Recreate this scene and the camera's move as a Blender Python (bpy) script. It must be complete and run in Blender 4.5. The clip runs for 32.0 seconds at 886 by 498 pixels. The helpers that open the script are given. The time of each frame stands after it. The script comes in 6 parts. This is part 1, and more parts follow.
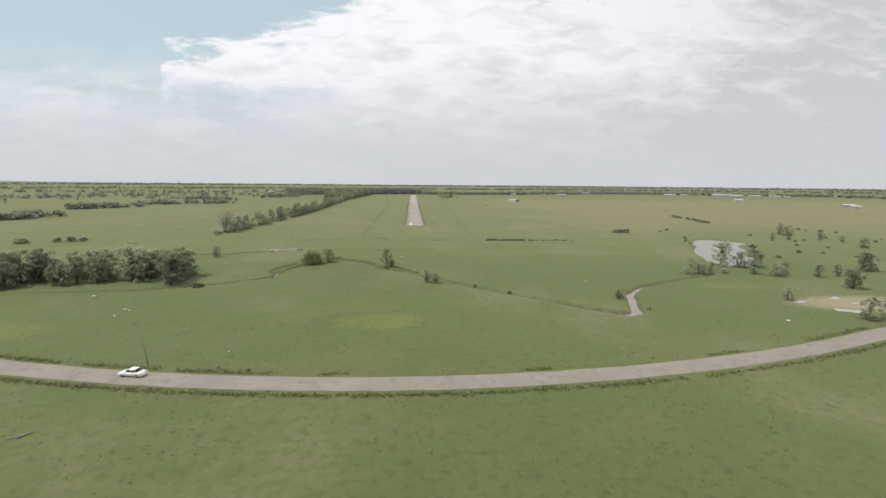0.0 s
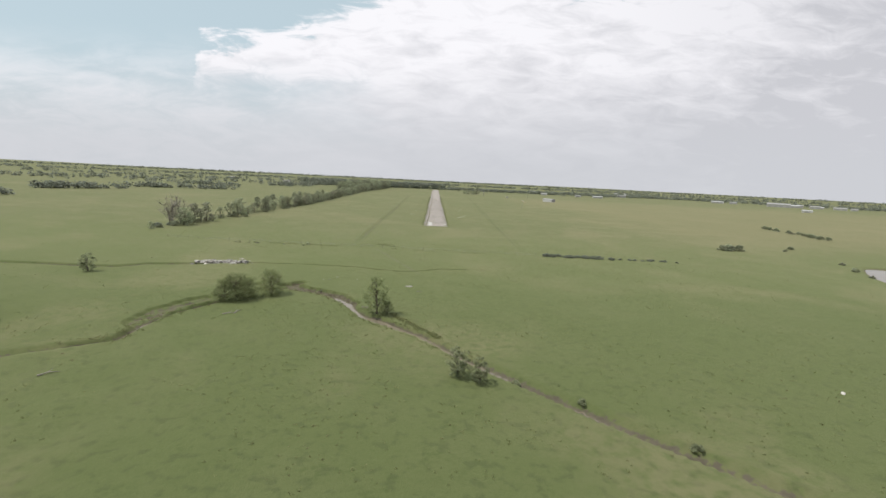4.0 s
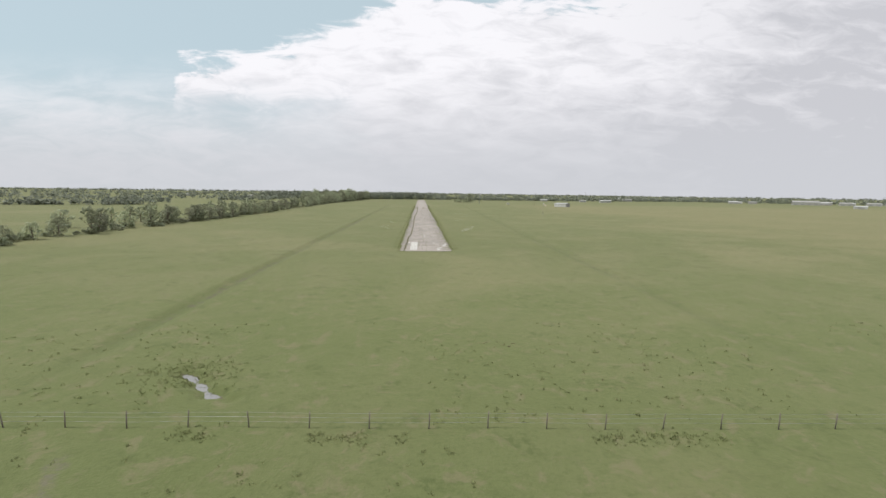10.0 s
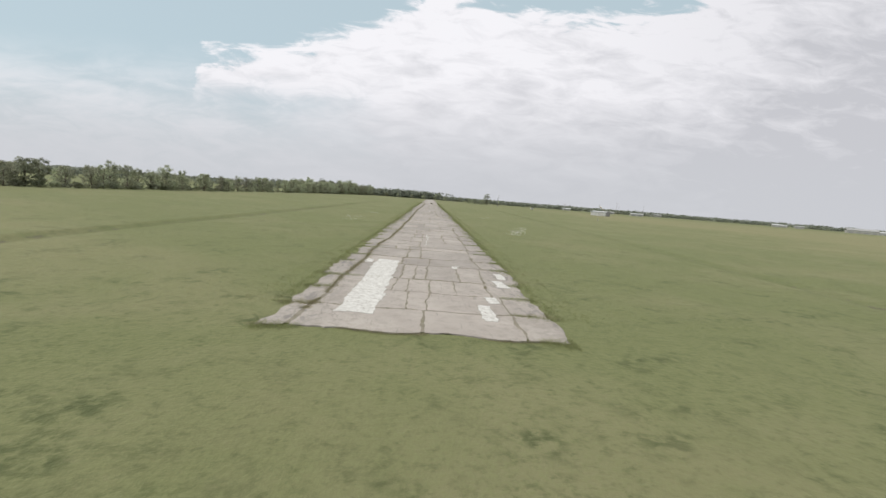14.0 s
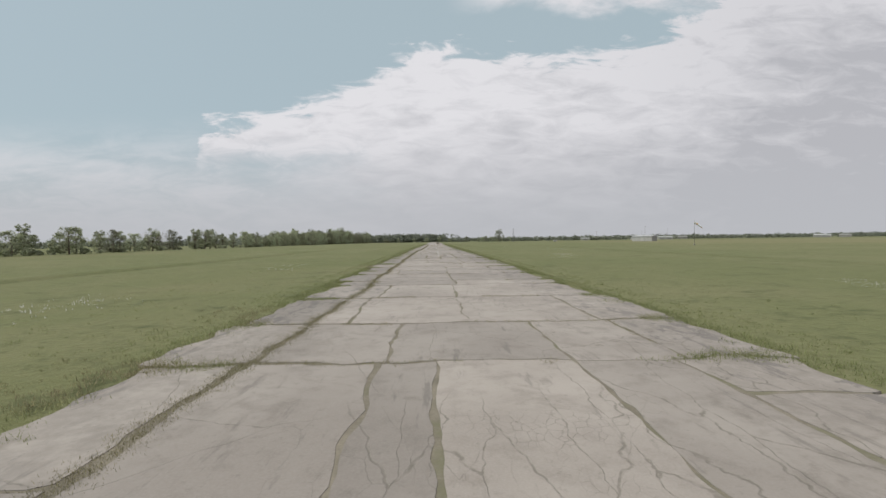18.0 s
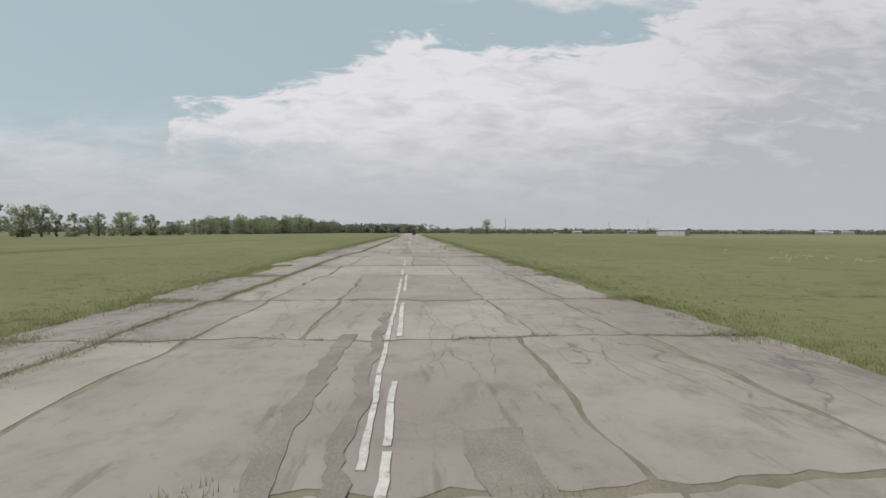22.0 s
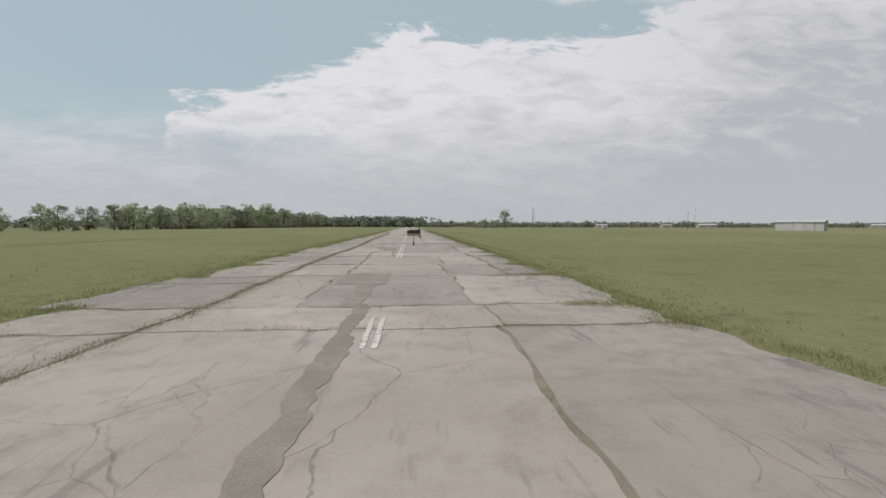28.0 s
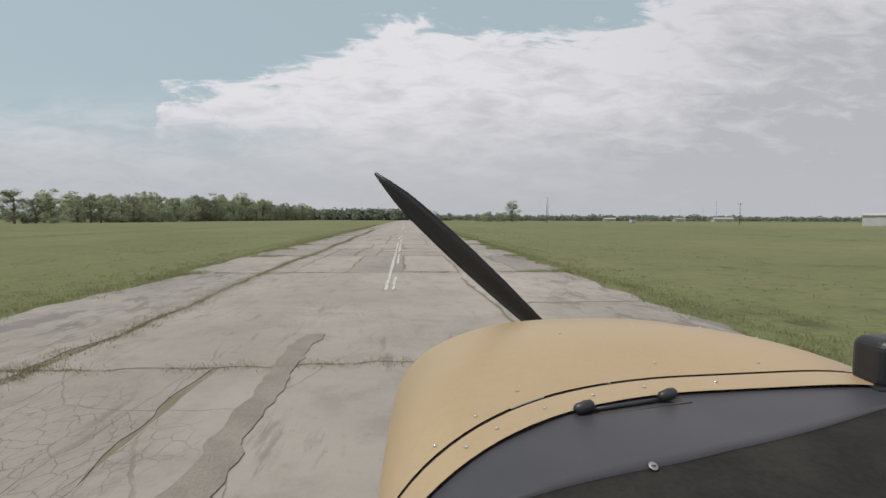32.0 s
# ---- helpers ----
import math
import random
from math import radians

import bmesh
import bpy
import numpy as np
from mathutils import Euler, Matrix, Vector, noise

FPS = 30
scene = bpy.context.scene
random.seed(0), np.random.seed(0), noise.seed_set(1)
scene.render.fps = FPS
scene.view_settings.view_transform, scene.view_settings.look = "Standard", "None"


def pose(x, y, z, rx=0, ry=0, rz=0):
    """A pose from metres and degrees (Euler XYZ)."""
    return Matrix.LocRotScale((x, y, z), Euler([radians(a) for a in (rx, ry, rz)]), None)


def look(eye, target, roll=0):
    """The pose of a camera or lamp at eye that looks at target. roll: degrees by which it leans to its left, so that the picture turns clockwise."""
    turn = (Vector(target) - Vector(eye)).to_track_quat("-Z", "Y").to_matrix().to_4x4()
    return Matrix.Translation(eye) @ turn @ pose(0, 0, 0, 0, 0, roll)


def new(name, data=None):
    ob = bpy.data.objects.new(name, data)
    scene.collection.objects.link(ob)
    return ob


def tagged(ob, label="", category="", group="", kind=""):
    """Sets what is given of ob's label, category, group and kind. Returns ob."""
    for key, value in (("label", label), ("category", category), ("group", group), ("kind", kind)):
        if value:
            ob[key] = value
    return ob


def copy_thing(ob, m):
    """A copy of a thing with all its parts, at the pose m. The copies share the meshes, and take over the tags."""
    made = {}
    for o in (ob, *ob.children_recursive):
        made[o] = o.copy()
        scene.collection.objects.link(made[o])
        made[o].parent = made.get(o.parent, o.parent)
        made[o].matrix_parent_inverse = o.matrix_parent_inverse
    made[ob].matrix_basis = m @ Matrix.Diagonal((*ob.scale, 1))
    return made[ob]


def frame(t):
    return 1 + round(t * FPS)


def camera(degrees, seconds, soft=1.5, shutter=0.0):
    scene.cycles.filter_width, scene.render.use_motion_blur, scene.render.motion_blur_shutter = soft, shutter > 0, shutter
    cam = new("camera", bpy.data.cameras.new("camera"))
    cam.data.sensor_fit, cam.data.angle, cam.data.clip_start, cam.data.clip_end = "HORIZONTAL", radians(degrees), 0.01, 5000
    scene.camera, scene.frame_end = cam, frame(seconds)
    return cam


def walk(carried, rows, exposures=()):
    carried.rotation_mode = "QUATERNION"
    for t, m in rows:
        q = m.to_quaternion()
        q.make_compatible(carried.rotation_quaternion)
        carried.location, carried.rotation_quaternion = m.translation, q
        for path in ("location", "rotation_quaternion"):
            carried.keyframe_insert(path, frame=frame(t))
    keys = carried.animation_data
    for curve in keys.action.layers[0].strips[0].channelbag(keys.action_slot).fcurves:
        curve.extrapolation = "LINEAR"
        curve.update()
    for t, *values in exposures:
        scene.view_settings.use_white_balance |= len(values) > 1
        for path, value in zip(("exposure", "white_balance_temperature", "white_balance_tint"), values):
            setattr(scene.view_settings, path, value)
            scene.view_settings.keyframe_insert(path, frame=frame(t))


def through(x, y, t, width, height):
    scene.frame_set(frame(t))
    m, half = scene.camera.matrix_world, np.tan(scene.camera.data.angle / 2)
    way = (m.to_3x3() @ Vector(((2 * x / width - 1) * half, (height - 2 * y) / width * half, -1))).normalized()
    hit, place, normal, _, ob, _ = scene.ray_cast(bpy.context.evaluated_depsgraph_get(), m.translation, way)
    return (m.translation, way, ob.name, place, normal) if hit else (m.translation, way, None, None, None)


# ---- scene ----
cam = camera(90.0, 32.0)
PATH = [
    (0.0, (-1.63, -369.07, 35.56), (5.15, -270.41, 20.72), 0.50),
    (0.5, (-1.48, -357.57, 34.84), (4.25, -258.95, 19.29), 2.70),
    (1.0, (-1.37, -345.99, 34.09), (4.47, -247.55, 17.48), 3.00),
    (1.5, (-1.29, -334.34, 33.32), (4.39, -235.85, 16.99), 3.90),
    (2.0, (-1.24, -322.62, 32.53), (3.76, -224.03, 16.54), 3.50),
    (2.5, (-1.22, -310.82, 31.71), (1.99, -212.01, 16.62), 4.20),
    (4.5, (-1.32, -262.88, 28.19), (1.01, -164.22, 12.06), 2.60),
    (5.0, (-1.37, -250.72, 27.24), (1.80, -152.19, 10.45), 2.80),
    (5.5, (-1.43, -238.48, 26.28), (4.39, -139.90, 10.48), 1.30),
    (6.0, (-1.48, -226.16, 25.29), (7.30, -127.52, 11.41), 1.90),
    (6.5, (-1.54, -213.77, 24.27), (8.52, -115.17, 10.99), 2.60),
    (7.0, (-1.58, -201.31, 23.23), (6.89, -102.66, 9.25), 3.10),
    (7.5, (-1.62, -188.77, 22.17), (3.76, -90.01, 7.42), 1.90),
    (8.0, (-1.64, -176.16, 21.08), (1.03, -77.26, 6.53), 2.60),
    (8.5, (-1.64, -163.48, 19.97), (1.61, -64.64, 5.15), 2.60),
    (9.0, (-1.62, -150.72, 18.83), (2.48, -51.79, 4.86), 2.20),
    (9.5, (-1.58, -137.89, 17.67), (3.38, -38.92, 4.28), 0.80),
    (10.0, (-1.50, -124.99, 16.49), (3.64, -25.91, 3.95), 0.80),
    (10.5, (-1.39, -112.01, 15.28), (3.40, -12.95, 2.47), 1.00),
    (11.0, (-1.25, -98.96, 14.04), (4.91, -0.19, -0.34), -0.60),
    (11.5, (-1.07, -85.83, 12.78), (6.94, 12.71, -2.22), -1.60),
    (12.0, (-0.84, -72.63, 11.50), (6.67, 26.09, -2.56), 0.30),
    (12.5, (-0.56, -59.36, 10.19), (5.85, 39.74, -1.55), 1.40),
    (13.0, (-0.23, -46.01, 8.86), (5.42, 53.17, -2.59), 3.50),
    (13.5, (0.15, -32.59, 7.50), (4.59, 66.60, -4.37), 5.00),
    (15.5, (-0.02, 13.80, 4.05), (-0.00, 113.67, -1.00), 1.79),
    (16.0, (0.00, 25.50, 3.25), (2.78, 125.45, 1.64), 1.61),
    (16.5, (-0.20, 37.30, 2.86), (3.90, 137.22, 2.69), 1.27),
    (17.0, (-0.38, 49.00, 2.55), (1.64, 148.98, 2.68), 1.78),
    (17.5, (-0.65, 60.70, 2.62), (0.57, 160.69, 3.60), 0.25),
    (18.0, (-0.80, 72.00, 2.86), (1.22, 171.96, 0.96), -0.73),
    (18.5, (-0.85, 83.40, 2.98), (3.14, 183.18, -2.31), -0.59),
    (19.0, (-0.62, 94.50, 2.74), (3.96, 194.27, -2.19), -0.94),
    (19.5, (-0.35, 105.70, 2.38), (1.62, 205.68, 1.47), -0.82),
    (20.0, (0.05, 117.00, 2.06), (2.75, 216.96, 1.51), -0.07),
    (20.5, (0.25, 128.20, 2.12), (7.97, 227.82, -1.83), -0.51),
    (21.0, (0.20, 139.50, 2.12), (11.84, 238.82, 1.31), 1.19),
    (21.5, (0.18, 150.50, 2.12), (11.21, 249.79, -2.26), 1.02),
    (22.0, (0.43, 161.50, 2.12), (7.50, 261.18, -1.70), 0.21),
    (22.5, (0.56, 172.00, 2.12), (6.99, 271.74, -1.20), 0.50),
    (23.0, (0.62, 182.50, 2.12), (7.46, 282.16, -2.58), 0.17),
    (23.5, (0.66, 192.30, 2.12), (8.94, 291.78, -3.79), 0.07),
    (24.0, (0.68, 202.00, 2.12), (9.71, 301.44, -3.32), 0.02),
    (24.5, (0.70, 211.30, 2.12), (9.88, 310.74, -3.14), 0.08),
    (25.0, (0.72, 220.50, 2.12), (10.62, 319.87, -3.11), 0.07),
    (25.5, (0.74, 229.20, 2.12), (11.49, 328.44, -3.89), -0.05),
    (27.5, (0.80, 261.50, 2.12), (9.42, 360.91, -4.43), 0.17),
    (28.0, (0.80, 269.00, 2.12), (8.21, 368.59, -3.11), 0.11),
    (28.5, (0.75, 275.80, 2.12), (7.63, 375.39, -3.79), 0.28),
    (29.0, (0.66, 282.30, 2.12), (8.41, 381.82, -3.77), 0.24),
    (29.5, (0.60, 288.50, 2.12), (9.33, 387.92, -4.08), 0.36),
    (30.0, (0.56, 294.40, 2.12), (8.59, 393.95, -3.00), 0.57),
    (30.5, (0.53, 300.00, 2.12), (8.27, 399.53, -3.70), 0.43),
    (31.0, (0.50, 305.30, 2.12), (8.94, 404.81, -3.00), 0.28),
    (31.5, (0.50, 310.30, 2.12), (9.14, 409.70, -4.58), 0.26),
    (32.0, (0.52, 315.00, 2.12), (9.15, 414.40, -4.63), 0.24),
]
walk(cam, [(t, look(eye, target, roll)) for t, eye, target, roll in PATH],
     [(0.0, 0.36), (13.5, 0.36), (15.5, 0.02), (32.0, 0.0)])

# ---------- light ----------
SUN_FROM = Vector((-0.50, -0.06, 0.86)).normalized()
sun = new("sun", bpy.data.lights.new("sun", "SUN"))
sun.data.energy, sun.data.angle, sun.data.color = 2.6, radians(0.6), (1.0, 0.95, 0.87)
sun.matrix_world = look(SUN_FROM * 300, (0, 0, 0))


def node(tree, kind, **values):
    n = tree.nodes.new(kind)
    for key, value in values.items():
        if key in ("blend_type", "operation", "data_type", "noise_dimensions", "feature", "sky_type", "sun_disc", "vector_type", "interpolation_type", "clamp"):
            setattr(n, key, value)
        else:
            n.inputs[key].default_value = value
    return n


def maths(tree, op, a, b=None, c=None, clamp=False):
    n = tree.nodes.new("ShaderNodeMath")
    n.operation, n.use_clamp = op, clamp
    for slot, value in enumerate((a, b, c)):
        if value is None:
            continue
        if isinstance(value, (int, float)):
            n.inputs[slot].default_value = value
        else:
            tree.links.new(value, n.inputs[slot])
    return n.outputs[0]


def ramp01(tree, value, low, high):
    n = tree.nodes.new("ShaderNodeMapRange")
    n.interpolation_type = "SMOOTHSTEP"
    tree.links.new(value, n.inputs["Value"])
    n.inputs["From Min"].default_value, n.inputs["From Max"].default_value = low, high
    return n.outputs[0]


def mixed(tree, fac, a, b, blend="MIX"):
    n = tree.nodes.new("ShaderNodeMix")
    n.data_type, n.blend_type = "RGBA", blend
    for slot, value in ((0, fac), (6, a), (7, b)):
        if isinstance(value, (int, float)):
            n.inputs[slot].default_value = value
        elif isinstance(value, tuple):
            n.inputs[slot].default_value = (*value, 1) if len(value) == 3 else value
        else:
            tree.links.new(value, n.inputs[slot])
    return n.outputs[2]


def noise_of(tree, where, scale, detail=4.0, rough=0.55, distortion=0.0):
    n = tree.nodes.new("ShaderNodeTexNoise")
    tree.links.new(where, n.inputs["Vector"])
    n.inputs["Scale"].default_value, n.inputs["Detail"].default_value = scale, detail
    n.inputs["Roughness"].default_value, n.inputs["Distortion"].default_value = rough, distortion
    return n.outputs["Fac"]


def build_world():
    world = bpy.data.worlds.new("sky")
    scene.world = world
    world.use_nodes = True
    t = world.node_tree
    t.nodes.clear()
    sky = t.nodes.new("ShaderNodeTexSky")
    sky.sky_type, sky.sun_disc = "NISHITA", False
    sky.sun_elevation = math.asin(SUN_FROM.z)
    sky.sun_rotation = math.atan2(SUN_FROM.x, SUN_FROM.y)
    sky.air_density, sky.dust_density, sky.ozone_density = 1.0, 2.2, 1.0
    where = t.nodes.new("ShaderNodeTexCoord").outputs["Generated"]
    split = t.nodes.new("ShaderNodeSeparateXYZ")
    t.links.new(where, split.inputs[0])
    x, y, z = split.outputs
    ahead = maths(t, "MAXIMUM", y, 0.12)
    u, v = maths(t, "DIVIDE", x, ahead), maths(t, "DIVIDE", z, ahead)
    # cloud coordinates, drawn out towards the horizon
    join = t.nodes.new("ShaderNodeCombineXYZ")
    t.links.new(u, join.inputs[0])
    t.links.new(maths(t, "MULTIPLY", v, 3.3), join.inputs[1])
    flat = join.outputs[0]
    wide = noise_of(t, flat, 2.6, 6.0, 0.6, 0.4)
    fine = noise_of(t, flat, 9.0, 8.0, 0.62, 0.6)
    # upper edge of the cloud bank as a curve over u
    curve = t.nodes.new("ShaderNodeFloatCurve")
    t.links.new(maths(t, "MULTIPLY_ADD", u, 0.4, 0.5, clamp=True), curve.inputs["Value"])
    marks = [(0.0, 0.02), (0.27, 0.05), (0.285, 0.16), (0.295, 0.25), (0.38, 0.305), (0.44, 0.36), (0.49, 0.43), (0.56, 0.42), (0.64, 0.41), (0.71, 0.45), (0.80, 0.60), (1.0, 0.75)]
    c = curve.mapping.curves[0]
    c.points[0].location, c.points[1].location = marks[0], marks[-1]
    for m in marks[1:-1]:
        c.points.new(*m)
    for k in c.points:
        k.handle_type = 'VECTOR'
    curve.mapping.update()
    edge = curve.outputs[0]
    depth = maths(t, "SUBTRACT", edge, v)
    depth = maths(t, "ADD", depth, maths(t, "MULTIPLY", maths(t, "SUBTRACT", wide, 0.5), 0.12))
    depth = maths(t, "ADD", depth, maths(t, "MULTIPLY", maths(t, "SUBTRACT", fine, 0.5), 0.19))
    bank = ramp01(t, depth, -0.014, 0.022)
    veil = ramp01(t, maths(t, "ADD", u, maths(t, "MULTIPLY", maths(t, "SUBTRACT", wide, 0.5), 0.9)), -0.62, -0.05)
    bank = maths(t, "MULTIPLY", bank, maths(t, "MAXIMUM", ramp01(t, maths(t, "ADD", v, maths(t, "MULTIPLY", maths(t, "SUBTRACT", fine, 0.5), 0.12)), 0.13, 0.23), veil))
    # second bank high up, with a blue gap between
    high = maths(t, "ADD", maths(t, "SUBTRACT", v, 0.50), maths(t, "MULTIPLY", maths(t, "SUBTRACT", wide, 0.5), 0.22))
    high = maths(t, "MULTIPLY", ramp01(t, high, 0.0, 0.05), ramp01(t, u, 0.02, 0.2))
    thin = maths(t, "MULTIPLY", ramp01(t, maths(t, "ADD", maths(t, "MULTIPLY", fine, 0.5), maths(t, "MULTIPLY", wide, 0.5)), 0.30, 0.70), maths(t, "MULTIPLY", ramp01(t, v, 0.30, 0.13), 0.9))
    cover = maths(t, "MAXIMUM", maths(t, "MAXIMUM", bank, high), thin)
    # brightness inside the clouds: lit crown, greyer belly
    low = ramp01(t, depth, 0.55, 0.02)
    tone = maths(t, "ADD", maths(t, "MULTIPLY", low, 0.78), maths(t, "MULTIPLY", maths(t, "SUBTRACT", fine, 0.44), 2.0))
    tone = maths(t, "ADD", tone, maths(t, "MULTIPLY", maths(t, "SUBTRACT", wide, 0.46), 1.7), clamp=True)
    tone = maths(t, "SUBTRACT", tone, maths(t, "MULTIPLY", ramp01(t, u, 0.05, 0.9), 0.36), clamp=True)
    cloud = mixed(t, tone, (5.2, 5.25, 5.6), (8.25, 8.18, 8.5))
    blue = mixed(t, 0.80, sky.outputs[0], (5.0, 6.1, 6.5))
    lit = mixed(t, cover, blue, cloud)
    haze = mixed(t, maths(t, "MULTIPLY", ramp01(t, v, 0.27, 0.02), 0.85), lit, (5.3, 5.42, 5.75))
    back = t.nodes.new("ShaderNodeBackground")
    t.links.new(haze, back.inputs[0])
    back.inputs[1].default_value = 0.09
    t.links.new(back.outputs[0], t.nodes.new("ShaderNodeOutputWorld").inputs[0])


build_world()


# ---------- materials ----------
def material(name, dark, light, scale=1.0, fine=12.0, rough=0.8, bump=0.3, bump_scale=None, metal=0.0, space="world",
             third=None, third_scale=0.1, vary=0.0, island=0.0, spec=0.5, height=0.02, through=0.0):
    """Two tones at a broad and a fine scale, a third in patches, and relief."""
    m = bpy.data.materials.new(name)
    m.use_nodes = True
    t = m.node_tree
    p = t.nodes["Principled BSDF"]
    where = t.nodes.new("ShaderNodeNewGeometry").outputs["Position"] if space == "world" else t.nodes.new("ShaderNodeTexCoord").outputs["Object"]
    a, b = noise_of(t, where, scale), noise_of(t, where, fine, 6.0)
    fac = maths(t, "ADD", maths(t, "MULTIPLY", ramp01(t, a, 0.3, 0.7), 0.6), maths(t, "MULTIPLY", ramp01(t, b, 0.3, 0.7), 0.4))
    colour = mixed(t, fac, dark, light)
    if third:
        colour = mixed(t, ramp01(t, noise_of(t, where, third_scale, 5.0), 0.52, 0.68), colour, third)
    if vary:
        r = t.nodes.new("ShaderNodeObjectInfo").outputs["Random"]
        h = t.nodes.new("ShaderNodeHueSaturation")
        t.links.new(maths(t, "MULTIPLY_ADD", r, 2 * vary, 1 - vary), h.inputs["Value"])
        t.links.new(maths(t, "MULTIPLY_ADD", r, 0.05 * vary, 0.5 - 0.025 * vary), h.inputs["Hue"])
        t.links.new(colour, h.inputs["Color"])
        colour = h.outputs[0]
    if island:
        r = t.nodes.new("ShaderNodeNewGeometry").outputs["Random Per Island"]
        h = t.nodes.new("ShaderNodeHueSaturation")
        t.links.new(maths(t, "MULTIPLY_ADD", r, 2 * island, 1 - island), h.inputs["Value"])
        t.links.new(colour, h.inputs["Color"])
        colour = h.outputs[0]
    t.links.new(colour, p.inputs["Base Color"])
    t.links.new(maths(t, "MULTIPLY_ADD", b, 0.2, rough - 0.1, clamp=True), p.inputs["Roughness"])
    p.inputs["Metallic"].default_value = metal
    p.inputs["Specular IOR Level"].default_value = spec
    if bump:
        bn = t.nodes.new("ShaderNodeBump")
        bn.inputs["Strength"].default_value, bn.inputs["Distance"].default_value = bump, height
        t.links.new(noise_of(t, where, bump_scale or fine, 5.0), bn.inputs["Height"])
        t.links.new(bn.outputs[0], p.inputs["Normal"])
    if through:
        tr = t.nodes.new("ShaderNodeBsdfTranslucent")
        t.links.new(colour, tr.inputs[0])
        mx = t.nodes.new("ShaderNodeMixShader")
        mx.inputs[0].default_value = through
        t.links.new(p.outputs[0], mx.inputs[1])
        t.links.new(tr.outputs[0], mx.inputs[2])
        t.links.new(mx.outputs[0], t.nodes["Material Output"].inputs[0])
    return m


def grass_material():
    """Pasture: green and straw at several scales, two long swales, a drier field, bare soil on the stream banks."""
    m = bpy.data.materials.new("pasture")
    m.use_nodes = True
    t = m.node_tree
    p = t.nodes["Principled BSDF"]
    where = t.nodes.new("ShaderNodeNewGeometry").outputs["Position"]
    split = t.nodes.new("ShaderNodeSeparateXYZ")
    t.links.new(where, split.inputs[0])
    x, y, z = split.outputs
    n1, n2, n3, n4 = noise_of(t, where, 0.008, 5.0), noise_of(t, where, 0.06, 5.0, 0.6, 0.5), noise_of(t, where, 0.55, 5.0, 0.62), noise_of(t, where, 5.0, 4.0, 0.65)
    c = mixed(t, ramp01(t, n1, 0.35, 0.65), GRASS_A, GRASS_B)
    c = mixed(t, maths(t, "MULTIPLY", ramp01(t, n2, 0.42, 0.68), 0.55), c, GRASS_C)
    c = mixed(t, maths(t, "MULTIPLY", ramp01(t, n3, 0.50, 0.72), 0.6), c, GRASS_D)
    c = mixed(t, maths(t, "MULTIPLY", ramp01(t, n4, 0.42, 0.64), 0.62), c, GRASS_E)
    c = mixed(t, maths(t, "MULTIPLY", ramp01(t, noise_of(t, where, 2.6, 6.0, 0.75), 0.50, 0.66), 0.42), c, GRASS_D)
    # clumps of ranker, darker grass
    spots = maths(t, "MULTIPLY", ramp01(t, noise_of(t, where, 0.30, 3.0, 0.5), 0.55, 0.68), ramp01(t, noise_of(t, where, 1.6, 3.0), 0.42, 0.6))
    c = mixed(t, maths(t, "MULTIPLY", spots, 0.9), c, GRASS_D)
    n5 = noise_of(t, where, 1.7, 5.0, 0.7)
    c = mixed(t, maths(t, "MULTIPLY", ramp01(t, n5, 0.52, 0.70), 0.6), c, GRASS_D)
    c = mixed(t, maths(t, "MULTIPLY", ramp01(t, n5, 0.42, 0.25), 0.4), c, GRASS_C)
    # drier brown field beyond the pasture
    dry = maths(t, "MULTIPLY", ramp01(t, maths(t, "ADD", x, maths(t, "MULTIPLY", maths(t, "ADD", n2, n1), 160.0)), 220.0, 370.0), ramp01(t, y, -120.0, 60.0))
    dry = maths(t, "MULTIPLY", dry, ramp01(t, y, 700.0, 450.0))
    c = mixed(t, maths(t, "MULTIPLY", dry, 0.38), c, (0.215, 0.180, 0.105))
    # south of the old fence the grass is greener; its darkening also imitates lens vignetting
    south = ramp01(t, maths(t, "ADD", y, maths(t, "MULTIPLY", maths(t, "SUBTRACT", n2, 0.5), 40.0)), 10.0, -85.0)
    c = mixed(t, maths(t, "MULTIPLY", south, 0.56), c, (0.094, 0.119, 0.042))
    # second ramp darkens near ground, standing in for haze that lightens far fields
    south_dim = ramp01(t, maths(t, "ADD", y, maths(t, "MULTIPLY", maths(t, "SUBTRACT", n2, 0.5), 60.0)), -115.0, -190.0)
    c = mixed(t, maths(t, "MULTIPLY", south_dim, 0.42), c, (0.068, 0.092, 0.030))
    # straw and bare spots before the runway
    bare = maths(t, "MULTIPLY", ramp01(t, noise_of(t, where, 0.42, 7.0, 0.72, 0.6), 0.52, 0.64), maths(t, "MULTIPLY", ramp01(t, y, -5.0, -50.0), ramp01(t, y, -135.0, -95.0)))
    c = mixed(t, maths(t, "MULTIPLY", bare, 0.55), c, (0.168, 0.146, 0.090))
    # hummocks in the rank grass
    hum = maths(t, "MULTIPLY", ramp01(t, noise_of(t, where, 0.62, 4.0, 0.55), 0.52, 0.66), ramp01(t, maths(t, "ADD", y, maths(t, "MULTIPLY", maths(t, "SUBTRACT", n2, 0.5), 120.0)), -90.0, -215.0))
    c = mixed(t, maths(t, "MULTIPLY", hum, 0.42), c, (0.048, 0.062, 0.026))
